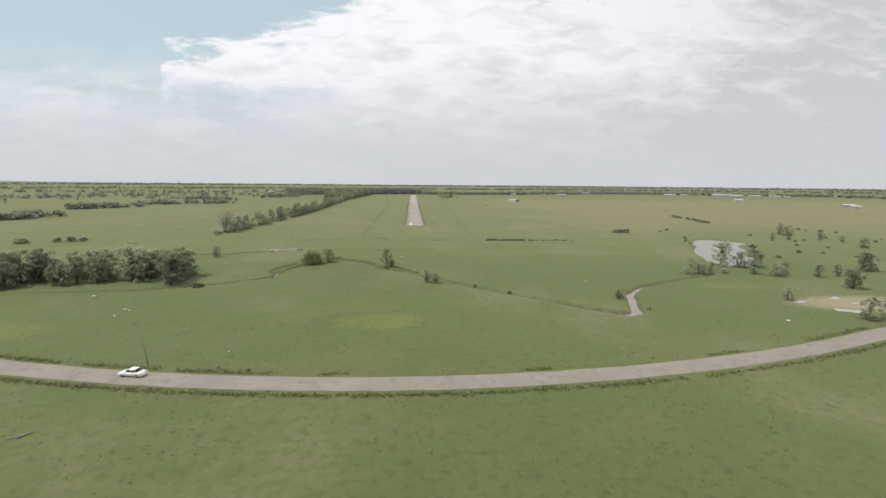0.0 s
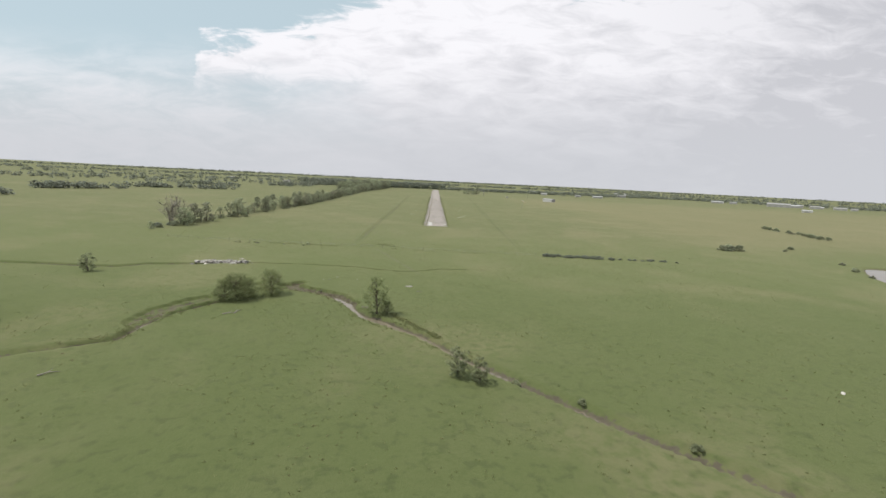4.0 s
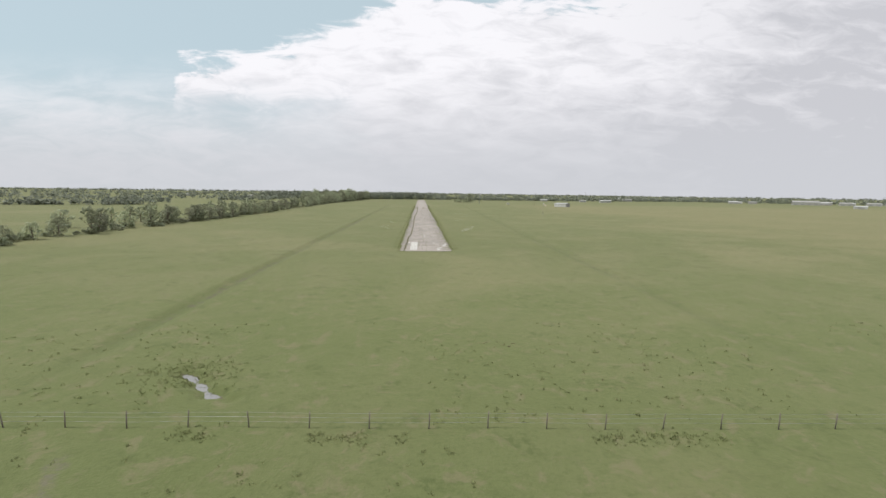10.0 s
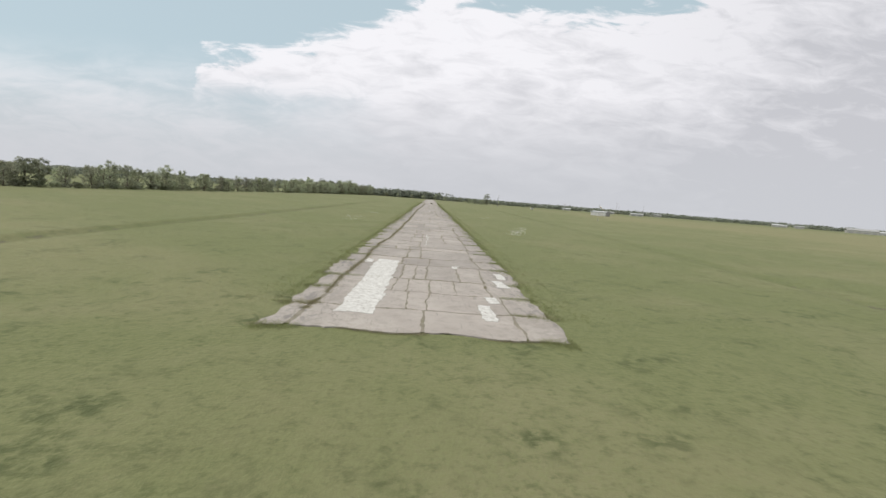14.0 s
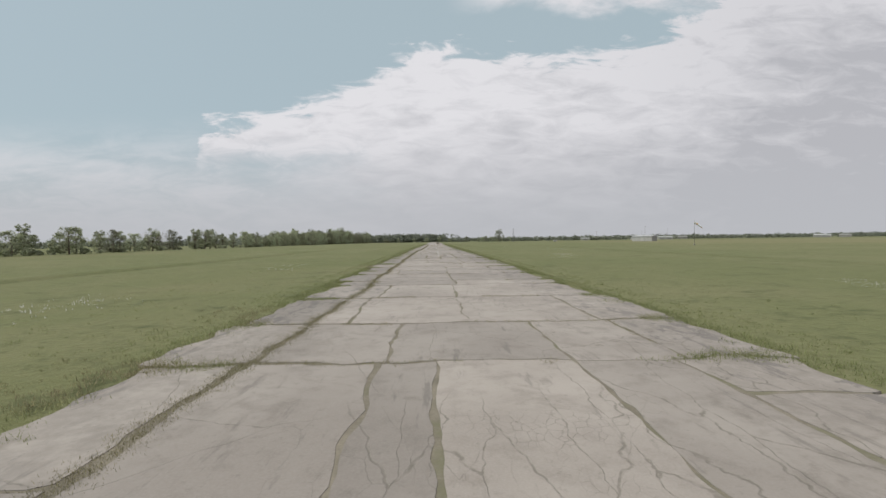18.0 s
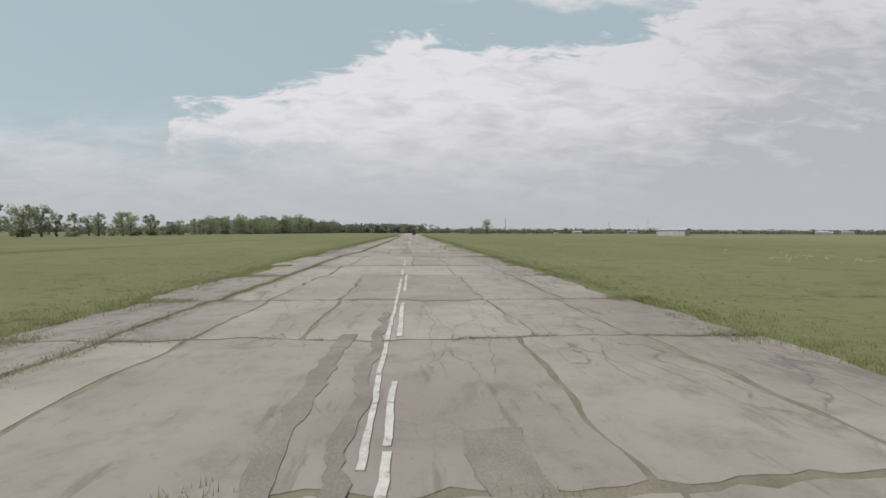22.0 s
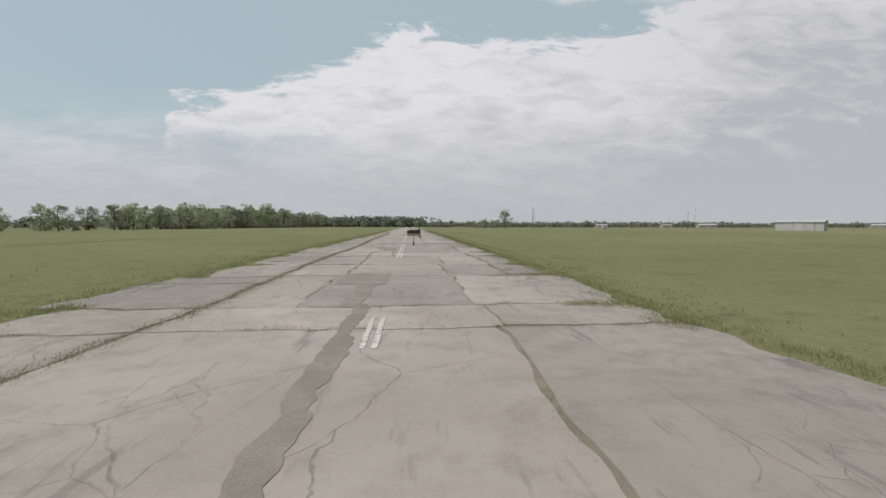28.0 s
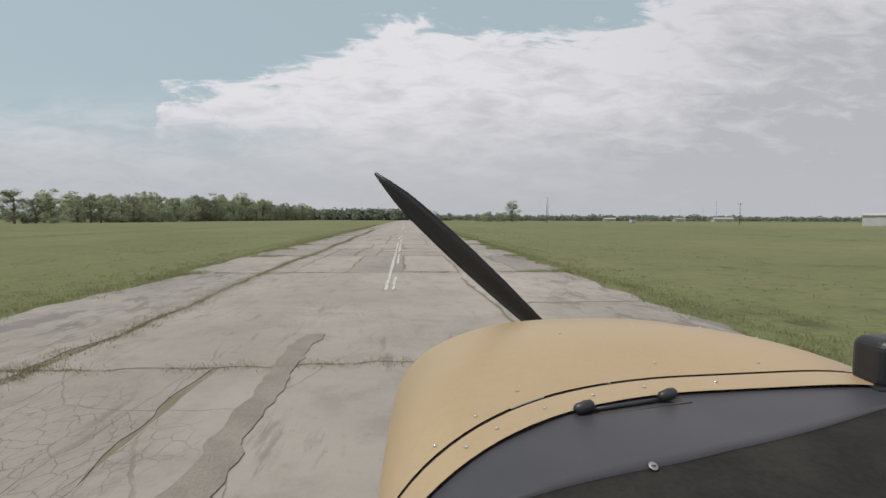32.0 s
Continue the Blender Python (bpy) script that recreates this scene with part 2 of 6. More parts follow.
    # two swales beside the runway
    for base, slope, deep in ((-35.6, -0.015, 0.30), (40.0, 0.03, 0.22)):
        off = maths(t, "ABSOLUTE", maths(t, "SUBTRACT", x, maths(t, "MULTIPLY_ADD", y, slope, base)))
        off = maths(t, "ADD", off, maths(t, "MULTIPLY", maths(t, "SUBTRACT", n3, 0.5), 5.0))
        band = maths(t, "MULTIPLY", ramp01(t, off, 2.9, -0.6), maths(t, "MULTIPLY", ramp01(t, y, -95.0, -70.0), ramp01(t, y, 560.0, 380.0)))
        c = mixed(t, maths(t, "MULTIPLY", band, deep), c, (0.050, 0.075, 0.028))
    # yellow flowering patch and bare scald
    for cx, cy, rx, ry, weight, colour in ((-16.0, -256.5, 12.0, 6.5, 0.75, (0.060, 0.078, 0.030)), (-11.0, -257.5, 12.0, 6.5, 0.52, (0.26, 0.27, 0.06)), (-100.0, -262.0, 12.0, 6.0, 0.5, (0.22, 0.23, 0.07)), (112.0, -222.0, 14.0, 5.0, 0.5, (0.22, 0.22, 0.07)), (138.0, -246.0, 24.0, 9.0, 1.0, (0.25, 0.215, 0.14))):
        dx, dy = maths(t, "MULTIPLY_ADD", x, 1 / rx, -cx / rx), maths(t, "MULTIPLY_ADD", y, 1 / ry, -cy / ry)
        r = maths(t, "ADD", maths(t, "MULTIPLY", dx, dx), maths(t, "MULTIPLY", dy, dy))
        r = maths(t, "ADD", r, maths(t, "MULTIPLY", maths(t, "SUBTRACT", n3, 0.5), 2.5))
        c = mixed(t, maths(t, "MULTIPLY", ramp01(t, r, 1.5, 0.2), maths(t, "MULTIPLY", ramp01(t, n5, 0.44 - 0.3 * (weight - 0.5), 0.62 - 0.3 * (weight - 0.5)), weight)), c, colour)
    # dry, straw-coloured stretches between the tree lines and over the open field
    straw = maths(t, "MULTIPLY", ramp01(t, noise_of(t, where, 0.017, 5.0, 0.6, 0.4), 0.50, 0.66), ramp01(t, n3, 0.30, 0.62))
    c = mixed(t, maths(t, "MULTIPLY", straw, 0.42), c, (0.205, 0.180, 0.105))
    # trodden cattle path south of the fence
    trod = maths(t, "ABSOLUTE", maths(t, "SUBTRACT", x, maths(t, "MULTIPLY_ADD", y, -0.43, -65.8)))
    trod = maths(t, "ADD", trod, maths(t, "MULTIPLY", maths(t, "SUBTRACT", n3, 0.5), 2.6))
    trod = maths(t, "MULTIPLY", ramp01(t, trod, 0.75, 0.15), maths(t, "MULTIPLY", ramp01(t, y, -97.0, -100.0), ramp01(t, y, -150.0, -132.0)))
    c = mixed(t, maths(t, "MULTIPLY", maths(t, "MULTIPLY", trod, ramp01(t, n5, 0.40, 0.60)), 0.75), c, (0.125, 0.112, 0.088))
    soil = mixed(t, n3, (0.050, 0.044, 0.032), (0.150, 0.130, 0.096))
    soil = mixed(t, maths(t, "MULTIPLY", ramp01(t, n5, 0.54, 0.64), 0.6), soil, (0.085, 0.085, 0.045))
    cut = ramp01(t, maths(t, "ADD", z, maths(t, "MULTIPLY", maths(t, "SUBTRACT", maths(t, "ADD", n3, n5), 1.0), 1.3)), -0.50, -0.66)
    c = mixed(t, cut, c, soil)
    t.links.new(c, p.inputs["Base Color"])
    p.inputs["Roughness"].default_value, p.inputs["Specular IOR Level"].default_value = 0.95, 0.15
    # fuzz sheen brightens grass at grazing angles, also standing in for distance haze
    p.inputs["Sheen Weight"].default_value, p.inputs["Sheen Roughness"].default_value = 0.30, 0.5
    p.inputs["Sheen Tint"].default_value = (0.44, 0.44, 0.23, 1)
    hgt = maths(t, "ADD", maths(t, "MULTIPLY", n3, 0.5), maths(t, "MULTIPLY", n4, 0.5))
    bn = t.nodes.new("ShaderNodeBump")
    bn.inputs["Strength"].default_value, bn.inputs["Distance"].default_value = 0.8, 0.16
    t.links.new(hgt, bn.inputs["Height"])
    t.links.new(bn.outputs[0], p.inputs["Normal"])
    return m


GRASS_A, GRASS_B, GRASS_C, GRASS_D, GRASS_E = (0.105, 0.118, 0.049), (0.127, 0.133, 0.062), (0.180, 0.164, 0.095), (0.050, 0.061, 0.025), (0.147, 0.155, 0.073)


def concrete_material(name, shade=1.0, open_cracks=0.0, depth=0.55):
    """Weathered, pinkish grey slab: stains, aggregate and hairline cracks."""
    m = bpy.data.materials.new(name)
    m.use_nodes = True
    t = m.node_tree
    p = t.nodes["Principled BSDF"]
    where = t.nodes.new("ShaderNodeNewGeometry").outputs["Position"]
    r = t.nodes.new("ShaderNodeObjectInfo").outputs["Random"]
    n1, n2, n3 = noise_of(t, where, 0.25, 5.0, 0.6, 0.3), noise_of(t, where, 1.3, 6.0, 0.65), noise_of(t, where, 28.0, 4.0, 0.7)
    c = mixed(t, ramp01(t, n1, 0.3, 0.7), (0.252, 0.222, 0.196), (0.330, 0.296, 0.264))
    c = mixed(t, maths(t, "MULTIPLY", ramp01(t, n2, 0.46, 0.70), 0.5), c, (0.180, 0.156, 0.135))
    c = mixed(t, maths(t, "MULTIPLY", ramp01(t, noise_of(t, where, 0.6, 7.0, 0.7, 1.0), 0.55, 0.68), 0.45), c, (0.165, 0.142, 0.120))
    c = mixed(t, maths(t, "MULTIPLY", ramp01(t, noise_of(t, where, 6.0, 5.0, 0.7), 0.58, 0.72), 0.4), c, (0.15, 0.135, 0.115))
    c = mixed(t, maths(t, "MULTIPLY", ramp01(t, n3, 0.35, 0.75), 0.35), c, (0.34, 0.315, 0.285))
    # dirt washed onto the outer lanes
    split = t.nodes.new("ShaderNodeSeparateXYZ")
    t.links.new(where, split.inputs[0])
    dirt = maths(t, "MULTIPLY", ramp01(t, maths(t, "ADD", maths(t, "ABSOLUTE", split.outputs[0]), maths(t, "MULTIPLY", maths(t, "SUBTRACT", n2, 0.5), 9.0)), 3.2, 6.8), ramp01(t, noise_of(t, where, 3.2, 6.0, 0.7), 0.32, 0.62))
    c = mixed(t, maths(t, "MULTIPLY", dirt, 0.36), c, (0.158, 0.142, 0.122))
    # scoured streaks along the way
    squeeze = t.nodes.new("ShaderNodeMapping")
    squeeze.inputs["Scale"].default_value = (2.4, 0.38, 1.0)
    t.links.new(where, squeeze.inputs[0])
    streak = noise_of(t, squeeze.outputs[0], 1.0, 6.0, 0.7)
    c = mixed(t, maths(t, "MULTIPLY", ramp01(t, streak, 0.57, 0.68), 0.55), c, (0.140, 0.126, 0.112))
    # remnants of a dark surface dressing, torn off in flakes, mostly on the outer lanes
    torn = t.nodes.new("ShaderNodeMapping")
    torn.inputs["Scale"].default_value = (1.5, 0.55, 1.0)
    t.links.new(where, torn.inputs[0])
    flakes = ramp01(t, noise_of(t, torn.outputs[0], 1.1, 7.0, 0.72, 0.5), 0.535, 0.56)
    outer = ramp01(t, maths(t, "ADD", maths(t, "ABSOLUTE", split.outputs[0]), maths(t, "MULTIPLY", maths(t, "SUBTRACT", noise_of(t, where, 0.07, 3.0), 0.5), 14.0)), 4.6, 6.4)
    c = mixed(t, maths(t, "MULTIPLY", maths(t, "MULTIPLY", flakes, outer), 0.55), c, (0.115, 0.104, 0.100))
    h = t.nodes.new("ShaderNodeHueSaturation")
    t.links.new(maths(t, "MULTIPLY_ADD", r, 0.26 * shade, 0.84 * shade), h.inputs["Value"])
    t.links.new(c, h.inputs["Color"])
    c = h.outputs[0]
    warp = t.nodes.new("ShaderNodeVectorMath")
    warp.operation = "ADD"
    bend = t.nodes.new("ShaderNodeTexNoise")
    bend.inputs["Scale"].default_value, bend.inputs["Detail"].default_value = 0.9, 6.0
    t.links.new(where, bend.inputs["Vector"])
    t.links.new(where, warp.inputs[0])
    small = t.nodes.new("ShaderNodeVectorMath")
    small.operation = "SCALE"
    small.inputs["Scale"].default_value = 0.42
    t.links.new(bend.outputs["Color"], small.inputs[0])
    t.links.new(small.outputs[0], warp.inputs[1])
    cracks = None
    for scale, stretch, width, gate_scale, lo, hi in ((0.30, 0.7, 0.0035, 0.09, 0.47, 0.57), (0.85, 0.16, 0.008, 0.10, 0.46, 0.56), (2.2, 0.5, 0.009, 0.16, 0.57, 0.65), (5.5, 0.7, 0.024, 0.22, 0.55, 0.65)):
        vo = t.nodes.new("ShaderNodeTexVoronoi")
        vo.feature = "DISTANCE_TO_EDGE"
        vo.inputs["Scale"].default_value = scale
        long = t.nodes.new("ShaderNodeMapping")
        long.inputs["Scale"].default_value = (1.0, stretch, 1.0)
        t.links.new(warp.outputs[0], long.inputs[0])
        t.links.new(long.outputs[0], vo.inputs["Vector"])
        line = maths(t, "MULTIPLY", ramp01(t, vo.outputs["Distance"], width, width * 0.25), ramp01(t, noise_of(t, where, gate_scale, 3.0), lo - open_cracks, hi - open_cracks))
        cracks = line if cracks is None else maths(t, "MAXIMUM", cracks, line)
    c = mixed(t, maths(t, "MULTIPLY", maths(t, "MULTIPLY", cracks, ramp01(t, noise_of(t, where, 3.5, 4.0, 0.7), 0.32, 0.6)), depth), c, (0.090, 0.082, 0.058))
    t.links.new(c, p.inputs["Base Color"])
    p.inputs["Roughness"].default_value, p.inputs["Specular IOR Level"].default_value = 0.82, 0.5
    hgt = maths(t, "SUBTRACT", maths(t, "ADD", maths(t, "MULTIPLY", n3, 0.4), maths(t, "MULTIPLY", n2, 0.8)), cracks)
    bn = t.nodes.new("ShaderNodeBump")
    bn.inputs["Strength"].default_value, bn.inputs["Distance"].default_value = 0.6, 0.012
    t.links.new(hgt, bn.inputs["Height"])
    t.links.new(bn.outputs[0], p.inputs["Normal"])
    return m


def water_material():
    m = bpy.data.materials.new("muddy_water")
    m.use_nodes = True
    t = m.node_tree
    p = t.nodes["Principled BSDF"]
    where = t.nodes.new("ShaderNodeNewGeometry").outputs["Position"]
    t.links.new(mixed(t, noise_of(t, where, 0.2, 4.0), (0.150, 0.130, 0.092), (0.215, 0.186, 0.138)), p.inputs["Base Color"])
    p.inputs["Roughness"].default_value, p.inputs["IOR"].default_value = 0.08, 1.33
    bn = t.nodes.new("ShaderNodeBump")
    bn.inputs["Strength"].default_value, bn.inputs["Distance"].default_value = 0.15, 0.02
    t.links.new(noise_of(t, where, 3.0, 3.0), bn.inputs["Height"])
    t.links.new(bn.outputs[0], p.inputs["Normal"])
    return m


PASTURE, SLAB, PATCH, WATER = grass_material(), concrete_material("weathered_slab"), material("crumbling_patch", (0.168, 0.148, 0.128), (0.268, 0.238, 0.208), 1.2, 24.0, 0.95, 0.9, 30.0, third=(0.20, 0.178, 0.155), third_scale=3.0), water_material()
SOIL = material("joint_soil", (0.125, 0.110, 0.082), (0.235, 0.208, 0.160), 1.6, 34.0, 0.95, 0.8, 6.0, height=0.04, third=(0.145, 0.140, 0.085), third_scale=0.7)
# Puddle: pale grey base stands in for reflected sky; brown patches are mud.
SKY_PUDDLE = material("sky_grey_puddle", (0.20, 0.192, 0.19), (0.27, 0.262, 0.262), 1.2, 9.0, 0.30, 0.1, 12.0, third=(0.12, 0.11, 0.085), third_scale=2.2)
GRAVEL = material("gravel", (0.205, 0.178, 0.150), (0.262, 0.230, 0.198), 0.12, 4.0, 0.95, 0.5, 9.0, third=(0.190, 0.164, 0.138), third_scale=0.5)
PAINT = material("worn_paint", (0.38, 0.365, 0.34), (0.58, 0.57, 0.54), 2.5, 16.0, 0.8, 0.4, 20.0, third=(0.27, 0.245, 0.215), third_scale=7.0)
WEED = material("joint_weeds", (0.200, 0.192, 0.112), (0.315, 0.285, 0.180), 0.5, 5.0, 0.9, 0.0, island=0.35, spec=0.1, through=0.45, third=(0.24, 0.205, 0.130), third_scale=0.4)
# Leaf greens lightened past real foliage; the added paleness stands in for haze.
LEAF = material("leaves", (0.285, 0.312, 0.205), (0.385, 0.405, 0.280), 0.12, 1.4, 0.75, 0.0, vary=0.30, island=0.25, spec=0.25, through=0.5)
# Nearer trees: the same green with less haze put into it.
LEAF_NEAR = material("bank_leaves", (0.225, 0.250, 0.142), (0.310, 0.332, 0.205), 0.3, 2.5, 0.8, 0.0, vary=0.2, island=0.3, spec=0.2, through=0.5)
LEAF_PALE = material("pale_leaves", (0.225, 0.232, 0.165), (0.30, 0.305, 0.220), 0.35, 3.0, 0.8, 0.0, vary=0.2, island=0.25, spec=0.2, through=0.42)
# Distant woods: grey-green lightened, the haze put into the leaf colour.
HAZED_LEAF = material("hazed_leaves", (0.190, 0.210, 0.165), (0.245, 0.262, 0.205), 0.012, 0.4, 0.9, 0.0, island=0.25, spec=0.15, through=0.4)
LEAF_BRIGHT = material("bright_leaves", (0.215, 0.248, 0.116), (0.305, 0.332, 0.168), 0.5, 3.0, 0.8, 0.0, vary=0.15, island=0.25, spec=0.2, through=0.5)
BARK = material("bark", (0.10, 0.08, 0.06), (0.20, 0.165, 0.13), 3.0, 18.0, 0.9, 0.8, 12.0, space="object")
DEADWOOD = material("dead_wood", (0.20, 0.175, 0.15), (0.33, 0.30, 0.26), 3.0, 18.0, 0.9, 0.6, 12.0, space="object")
BLADE = material("grass_blades", (0.215, 0.240, 0.105), (0.285, 0.300, 0.150), 0.25, 3.0, 0.9, 0.0, island=0.3, spec=0.1, through=0.55, third=(0.30, 0.270, 0.165), third_scale=0.15)
TUSSOCK = material("tussock_blades", (0.190, 0.215, 0.095), (0.270, 0.280, 0.140), 0.03, 0.4, 0.95, 0.0, island=0.3, spec=0.1, through=0.5, third=(0.24, 0.215, 0.125), third_scale=0.05)
SHEET = material("white_sheet_metal", (0.42, 0.415, 0.395), (0.54, 0.53, 0.51), 0.4, 6.0, 0.5, 0.15, 3.0, vary=0.05)
SHEET_GREY = material("grey_sheet_metal", (0.24, 0.235, 0.225), (0.33, 0.325, 0.31), 0.4, 6.0, 0.5, 0.15, 3.0)
SHEET_TAN = material("tan_sheet_metal", (0.34, 0.325, 0.295), (0.44, 0.425, 0.39), 0.4, 6.0, 0.6, 0.15, 3.0, vary=0.15)
ROOF = material("roof_metal", (0.36, 0.365, 0.36), (0.48, 0.48, 0.475), 0.3, 5.0, 0.45, 0.1, 3.0)
STEEL = material("galvanised_steel", (0.25, 0.25, 0.25), (0.40, 0.40, 0.39), 2.0, 20.0, 0.5, 0.1, 8.0, metal=0.6)
WOOD = material("weathered_wood", (0.12, 0.10, 0.08), (0.24, 0.21, 0.17), 1.5, 20.0, 0.9, 0.5, 14.0, space="object")
SOCK_ORANGE = material("faded_orange_fabric", (0.60, 0.36, 0.18), (0.70, 0.46, 0.26), 2.0, 20.0, 0.85, 0.2)
SOCK_WHITE = material("white_fabric", (0.66, 0.64, 0.60), (0.78, 0.77, 0.74), 2.0, 20.0, 0.85, 0.2)
DUMPED = material("dumped_concrete", (0.20, 0.18, 0.155), (0.60, 0.58, 0.545), 0.8, 6.0, 0.9, 0.5, island=0.7)
RUBBLE = material("broken_concrete", (0.20, 0.18, 0.155), (0.42, 0.40, 0.37), 0.8, 6.0, 0.9, 0.5, island=0.5)
CAR_WHITE = material("white_car_paint", (0.72, 0.72, 0.71), (0.80, 0.80, 0.79), 1.0, 9.0, 0.3, 0.0, space="object")
GLASS_DARK = material("tinted_glass", (0.015, 0.018, 0.02), (0.03, 0.034, 0.036), 1.0, 5.0, 0.12, 0.0, space="object")
RUBBER = material("black_rubber", (0.018, 0.018, 0.018), (0.035, 0.034, 0.033), 4.0, 40.0, 0.8, 0.2, space="object")
CHROME = material("bright_metal", (0.55, 0.55, 0.54), (0.70, 0.70, 0.69), 4.0, 30.0, 0.3, 0.0, metal=0.9, space="object")
LAMP_RED = material("red_lens", (0.35, 0.03, 0.02), (0.45, 0.05, 0.03), 4.0, 30.0, 0.25, 0.0, space="object")
OCHRE = material("ochre_paint", (0.360, 0.262, 0.152), (0.410, 0.302, 0.180), 2.0, 60.0, 0.40, 0.05, 90.0, space="object", height=0.001)
VINYL = material("black_vinyl", (0.044, 0.042, 0.049), (0.062, 0.060, 0.069), 3.0, 160.0, 0.46, 0.35, 260.0, space="object", height=0.001)
VINYL_WORN = material("worn_black_panel", (0.018, 0.017, 0.016), (0.038, 0.034, 0.031), 7.0, 90.0, 0.85, 0.5, 180.0, space="object", height=0.001, spec=0.12)
BLACK_PLASTIC = material("black_plastic", (0.016, 0.016, 0.018), (0.028, 0.028, 0.030), 5.0, 70.0, 0.42, 0.1, 90.0, space="object", height=0.001)
SEAM = material("dark_sealant", (0.05, 0.04, 0.03), (0.09, 0.075, 0.055), 9.0, 80.0, 0.8, 0.3, space="object", height=0.001)


# ---------- helpers ----------
def mesh(name, verts, faces, mat, smooth=False):
    me = bpy.data.meshes.new(name)
    me.from_pydata([tuple(v) for v in verts], [], [tuple(f) for f in faces])
    me.materials.append(mat)
    if smooth:
        for poly in me.polygons:
            poly.use_smooth = True
    me.update()
    return me


def big_mesh(name, points, sides, mat):
    """A mesh of loose faces, each with the given number of corners, from one array of points."""
    me = bpy.data.meshes.new(name)
    n = len(points)
    me.vertices.add(n)
    me.vertices.foreach_set("co", np.ascontiguousarray(points, dtype=np.float32).ravel())
    me.loops.add(n)
    me.loops.foreach_set("vertex_index", np.arange(n, dtype=np.int32))
    me.polygons.add(n // sides)
    me.polygons.foreach_set("loop_start", np.arange(0, n, sides, dtype=np.int32))
    me.materials.append(mat)
    me.update(calc_edges=True)
    return me


def part(name, me, parent, label="", at=None):
    ob = new(name, me)
    ob.parent = parent
    if at is not None:
        ob.matrix_local = at
    if label:
        ob["label"] = label
    return ob


def from_bm(name, bm, mat, smooth=False):
    me = bpy.data.meshes.new(name)
    bm.to_mesh(me)
    bm.free()
    me.materials.append(mat)
    if smooth:
        for poly in me.polygons:
            poly.use_smooth = True
    return me


def box(name, size, mat, at=(0, 0, 0), bevel=0.02, segments=2):
    """A block with rounded edges, centred on at."""
    bm = bmesh.new()
    bmesh.ops.create_cube(bm, size=1.0)
    bmesh.ops.scale(bm, vec=size, verts=bm.verts)
    if bevel:
        bmesh.ops.bevel(bm, geom=bm.edges[:], offset=min(bevel, min(size) * 0.45), segments=segments, affect="EDGES", profile=0.5)
    bmesh.ops.translate(bm, vec=at, verts=bm.verts)
    return from_bm(name, bm, mat)


def tube(path, radii, sides=8):
    """Vertices and faces of a tube along points with a radius at each."""
    verts, faces = [], []
    pts = [Vector(p) for p in path]
    for i, (p, r) in enumerate(zip(pts, radii)):
        d = (pts[min(i + 1, len(pts) - 1)] - pts[max(i - 1, 0)]).normalized()
        a = d.orthogonal().normalized()
        b = d.cross(a)
        for k in range(sides):
            w = 2 * math.pi * k / sides
            verts.append(p + (a * math.cos(w) + b * math.sin(w)) * r)
    for i in range(len(pts) - 1):
        for k in range(sides):
            n = (k + 1) % sides
            faces.append((i * sides + k, i * sides + n, (i + 1) * sides + n, (i + 1) * sides + k))
    faces.append(tuple(range(sides))[::-1])
    faces.append(tuple(range((len(pts) - 1) * sides, len(pts) * sides)))
    return verts, faces


def tube_mesh(name, path, radii, mat, sides=8, smooth=True):
    return mesh(name, *tube(path, radii, sides), mat, smooth)


def empty(name, at, label, category, group="", kind="", turn=0.0, scale=1.0):
    ob = new(name)
    ob.empty_display_size = 0.2
    ob.matrix_world = pose(*at, 0, 0, turn) @ Matrix.Scale(scale, 4)
    return tagged(ob, label, category, group, kind)


def wob(x, seed, scale=1.0):
    return noise.noise(Vector((x * scale, seed * 17.31, seed * 3.7)))


def wob2(x, y, seed, scale=1.0):
    return noise.noise(Vector((x * scale, y * scale, seed * 5.17)))


# ---------- ground, stream, pond ----------
CREEK = [(-150, -232), (-120, -224), (-92, -222), (-70, -214), (-54, -203), (-54.5, -194), (-53, -188), (-49.5, -181), (-46.5, -172), (-42.5, -165.5), (-37, -165), (-30.2, -167.3), (-25, -170.2), (-20.5, -175),
         (-17.9, -179.8), (-15.2, -184.2), (-11.8, -186.9), (-7.2, -191.0), (-3, -194.5), (5, -205), (25, -226), (44, -243), (57, -254), (62, -252), (65, -243), (70, -231), (78, -222), (95, -213), (118, -202), (146, -176)]
WET = [0.2, 0.2, 0.2, 0.2, 0.15, 0.15, 0.15, 0.15, 0.15, 0.2, 0.25, 0.3, 0.30, 0.32, 0.34, 0.7, 1.15, 0.45, 0.35, 0.3, 0.25, 0.5, 1.6, 1.6, 1.2, 1.0, 0.4, 0.3, 0.3, 0.5]
SCARP = [(-52, -164.5), (-45, -161.8), (-38.8, -161.8), (-36, -158.6), (-37.3, -162.4), (-31.2, -165.2), (-26.4, -167.4), (-22.2, -171.4), (-19, -175.6)]
BENCH = [(-56.2, -194), (-56.4, -187.5), (-54.6, -181.5), (-51.8, -177)]
DITCH = [(-160, -150), (-92, -148.5), (-86, -142.8), (-74, -140.2), (-60, -135.6), (-40, -134.7), (-26, -135.3), (-18, -137.8), (-11.5, -139.2), (-6, -137.3), (1.5, -132.5), (10, -131)]


def spread(lo, hi, step, out_lo, out_hi, grow=1.25):
    line = list(np.arange(lo, hi + step * 0.5, step))
    d = step
    while line[-1] < out_hi:
        d *= grow
        line.append(min(line[-1] + d, out_hi))
    d = step
    while line[0] > out_lo:
        d *= grow
        line.insert(0, max(line[0] - d, out_lo))
    return np.array(line)


